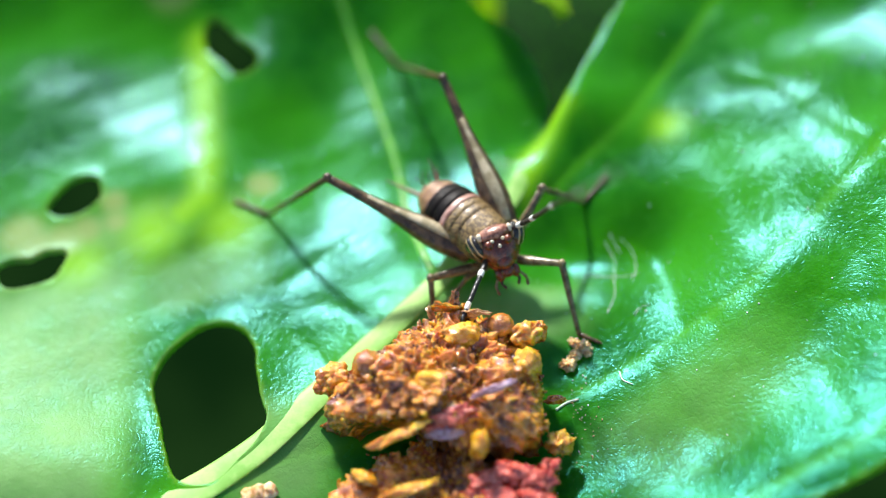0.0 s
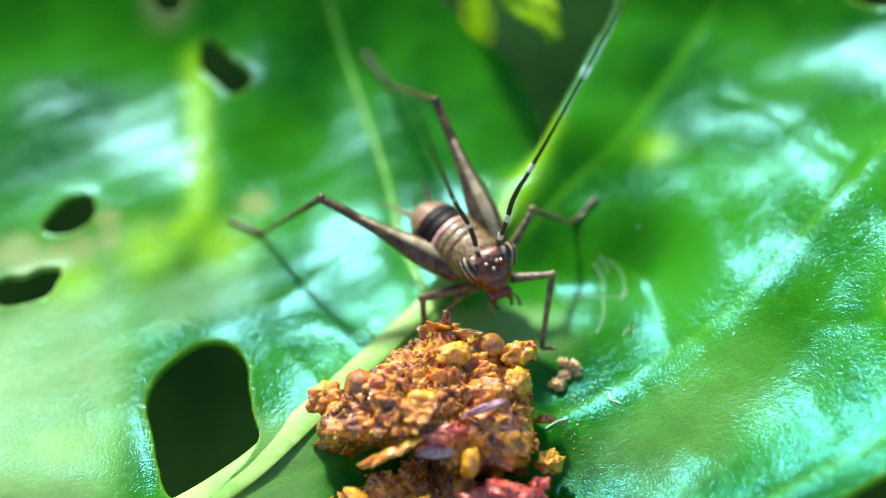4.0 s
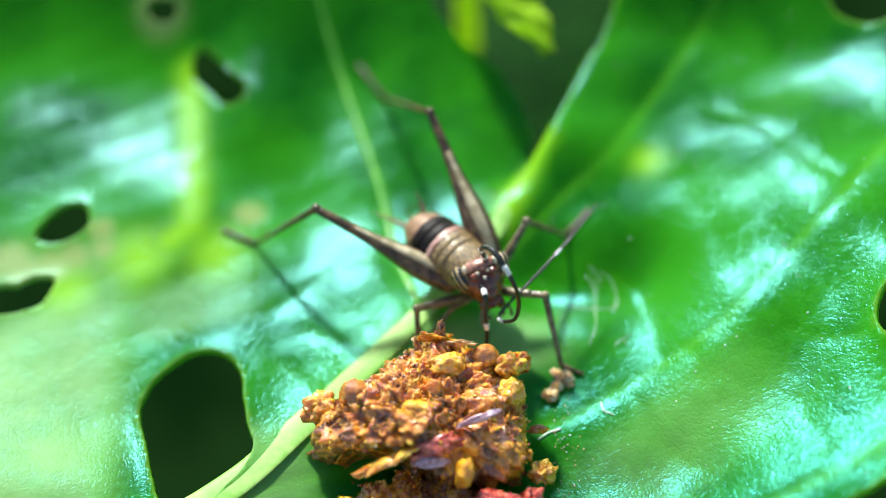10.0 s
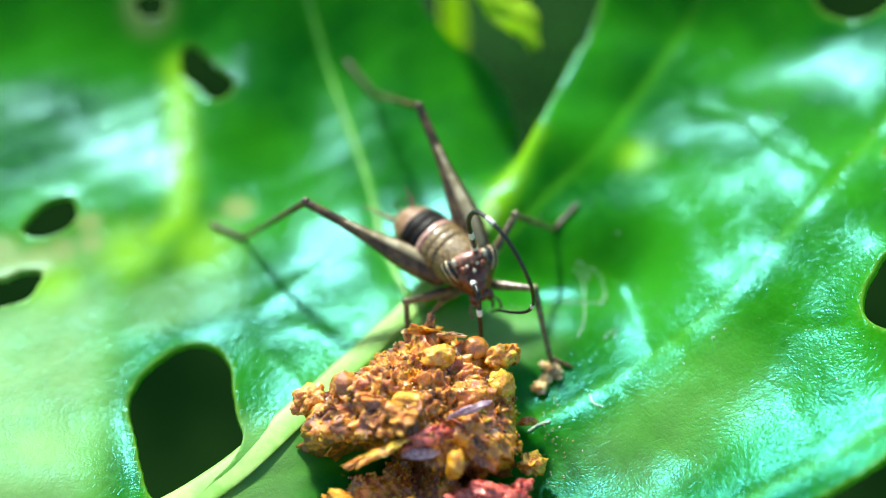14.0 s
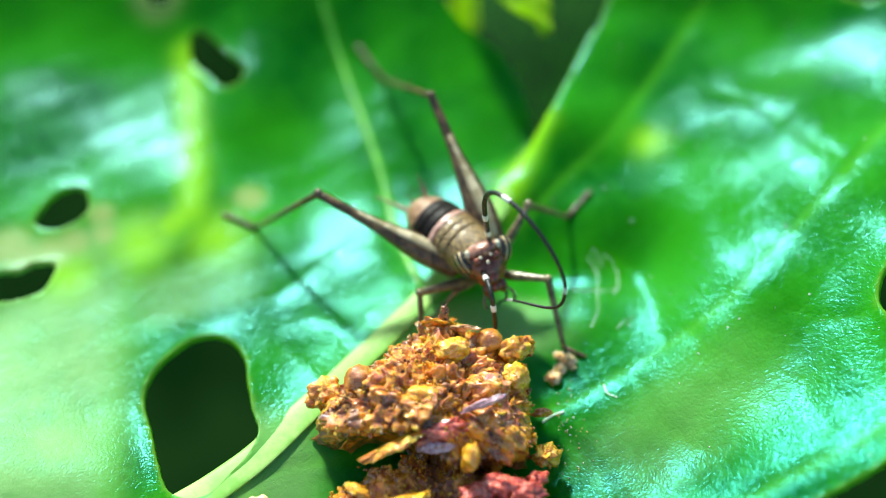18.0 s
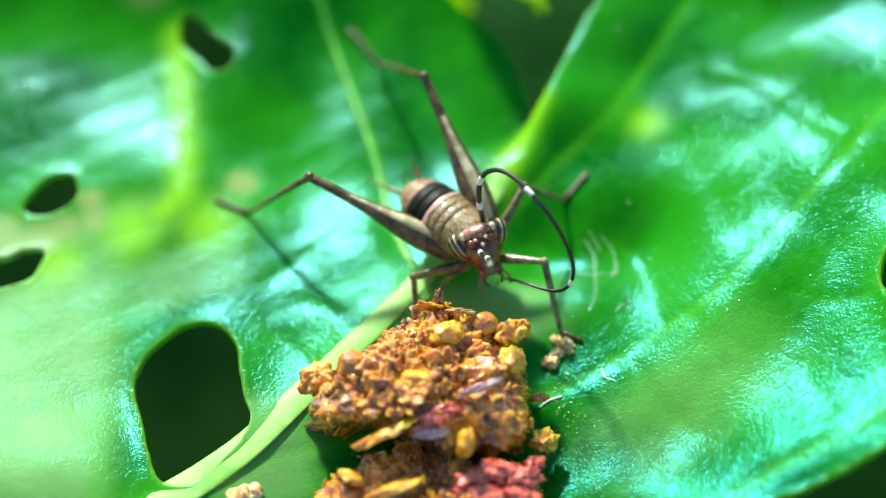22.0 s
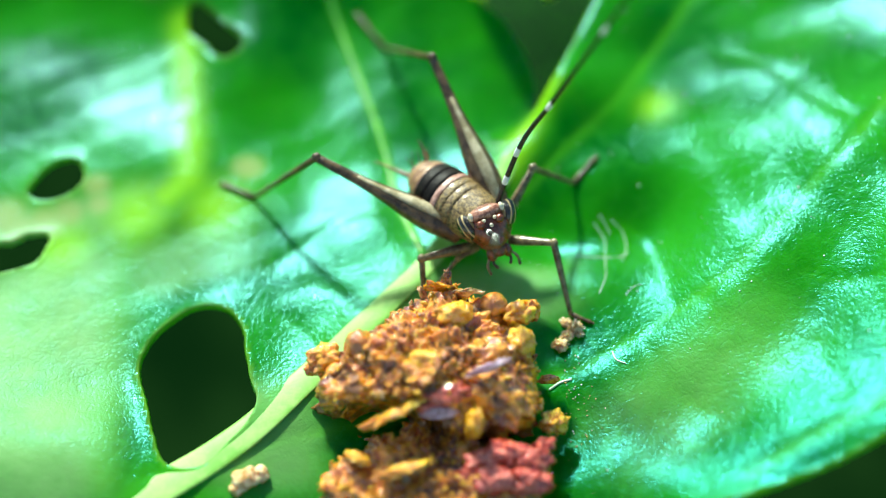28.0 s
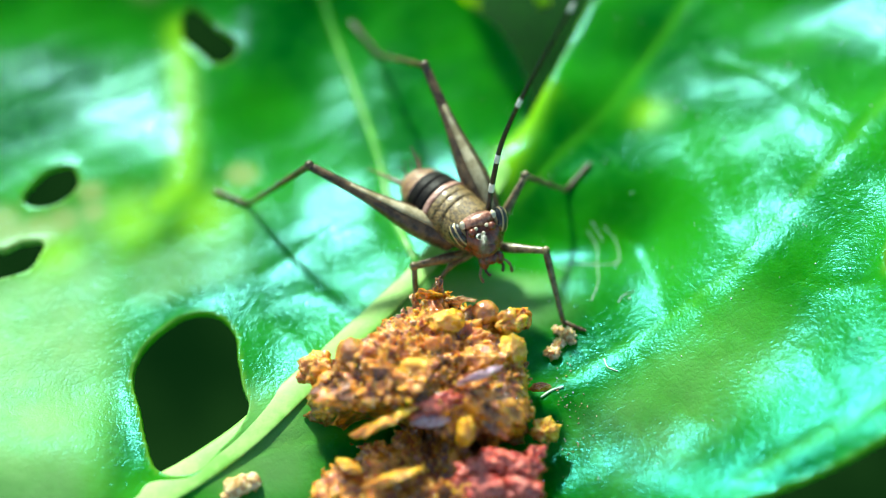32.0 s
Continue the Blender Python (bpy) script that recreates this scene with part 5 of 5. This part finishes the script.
thread([(4.4, -10.3), (4.9, -10.0), (5.4, -9.9)], 0.06)


def build_specks():
    rng = random.Random(9)
    bm = bmesh.new()
    for _ in range(170):
        x, y = rng.uniform(2, 24), rng.uniform(-15, 18)
        if min(float(h(np.array(x), np.array(y))) for h in HOLES) < 0.3 or float(OUTLINE(np.array(x), np.array(y))) > -0.6:
            continue
        r = rng.choice((0.02, 0.025, 0.03, 0.035, 0.045))
        bmesh.ops.create_icosphere(bm, subdivisions=1, radius=r, matrix=Matrix.Translation(on_leaf(x, y, 0.02)) @ Matrix.Diagonal((1, 1, 0.6, 1)))
    ob = part_of("dust", to_data("dust", bm), RING, None)
    tagged(ob, "white dust specks on the leaf", "dust", kind="stuff")


build_specks()


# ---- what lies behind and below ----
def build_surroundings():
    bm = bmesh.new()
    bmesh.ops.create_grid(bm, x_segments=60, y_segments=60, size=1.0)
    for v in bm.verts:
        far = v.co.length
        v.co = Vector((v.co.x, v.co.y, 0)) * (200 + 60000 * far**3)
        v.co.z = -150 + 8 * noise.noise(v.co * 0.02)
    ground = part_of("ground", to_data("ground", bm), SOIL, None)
    tagged(ground, "undergrowth below the leaf, shade painted into its dark green", "ground", kind="structure")

    def blade(name, label, line, widths, mat, droop=0.0, turn=0.0):
        """A simple leaf along a line in space, cupped across."""
        line = spline(line, 40)
        w = np.interp(np.linspace(0, 1, 40), np.linspace(0, 1, len(widths)), widths)
        bm = bmesh.new()
        rows = []
        for i, p in enumerate(line):
            along = Vector(line[min(i + 1, 39)] - line[max(i - 1, 0)]).normalized()
            side = along.cross(Vector((math.sin(radians(turn)), 0, math.cos(radians(turn))))).normalized()
            up = side.cross(along)
            rows.append([bm.verts.new(Vector(p) + side * w[i] * s + up * (droop * w[i] * s * s + 0.3 * math.sin(i * 0.7 + 3 * s))) for s in np.linspace(-1, 1, 13)])
        for a, b in zip(rows, rows[1:]):
            for j in range(12):
                bm.faces.new((a[j], a[j + 1], b[j + 1], b[j]))
        thing = tagged(new(name), label, "leaf")
        base = Vector(line[0])
        thing.matrix_basis = at_mm(*base)
        bmesh.ops.translate(bm, vec=-base, verts=bm.verts)
        ob = part("blade", bm, mat, thing)
        solid = ob.modifiers.new("thickness", "SOLIDIFY")
        solid.thickness = 0.25 * MM
        part("midrib", tube([Vector(p) - base for p in line], np.linspace(0.7, 0.2, 40), 8), mat, thing)
        stalk = spline([Vector((0, 0, 0)), Vector((2, 12, -25)), Vector((3, 18, -150 - base.z))], 16)
        part("stalk", tube(stalk, np.full(16, 0.8), 8), mat, thing)
        return thing

    blade("young_leaf", "curled bright yellow-green young leaf tip", [(-0.2, 20.8, 6.2), (2.6, 16.2, 4.7), (4.6, 13.5, 3.6), (5.9, 11.8, 2.9)], (1.2, 1.8, 2.0, 0.3), LEAF_YOUNG, 0.3, 20)
    # its darkness is painted shade, not cast by anything above
    blade("lower_leaf", "leaf below, shade painted into its dark green", [(-16.0, 60.0, -22.0), (-2.0, 40.0, -16.0), (6.0, 22.0, -14.0), (12.0, 0.0, -18.0)], (2.0, 16.0, 18.0, 2.0), LEAF_UNDER, -0.1, -10)


build_surroundings()

build_leaf()


def motions():
    """Everything that moves, from start to end of the clip."""
    times = sorted({round(0.25 * i, 2) for i in range(129)} | set(FEELER_SHAPES["right"]) | set(FEELER_SHAPES["left"]))
    for side in ("right", "left"):
        shapes = [(t, feeler_at(side, t)) for t in times]
        for i, joint in enumerate(feelers[side]):
            rows, last = [], Vector((0.3, 0.2, 1.0))
            for t, pts in shapes:
                along = Vector(pts[i + 1] - pts[i]).normalized()
                across = last - last.dot(along) * along
                across = across.normalized() if across.length > 0.05 else along.orthogonal().normalized()
                last = across
                rows.append((t, at_mm(*pts[i]) @ Matrix((across, along.cross(across), along)).transposed().to_4x4()))
            walk(joint, rows)
    walk(head, [(t, head_pose(*v)) for t, *v in HEAD_ROWS])
    legs = ([], [], [])
    for t in sorted({0, 3.5, 3.8, 4.05, 4.3, 4.6, 9.4, 9.5, 9.6, 9.7, 9.8, 32.0}):
        a = fore_leg_pose(fore_lift(t))
        for rows, p, q in zip(legs, a, a[1:]):
            rows.append((t, limb_pose(p, q, (0.3, 0.9, 0.3))))
    for ob, rows in zip((fore_thigh, fore_shin, fore_foot), legs):
        walk(ob, rows)


HEAD_ROWS = [(0, 0, 0), (3.5, 0, 0), (4.6, -5, 8, (0.15, 0.0, -0.25)), (9.3, -5, 8, (0.15, 0.0, -0.25)), (9.6, 0, 0), (32.0, 0, 0)]
motions()
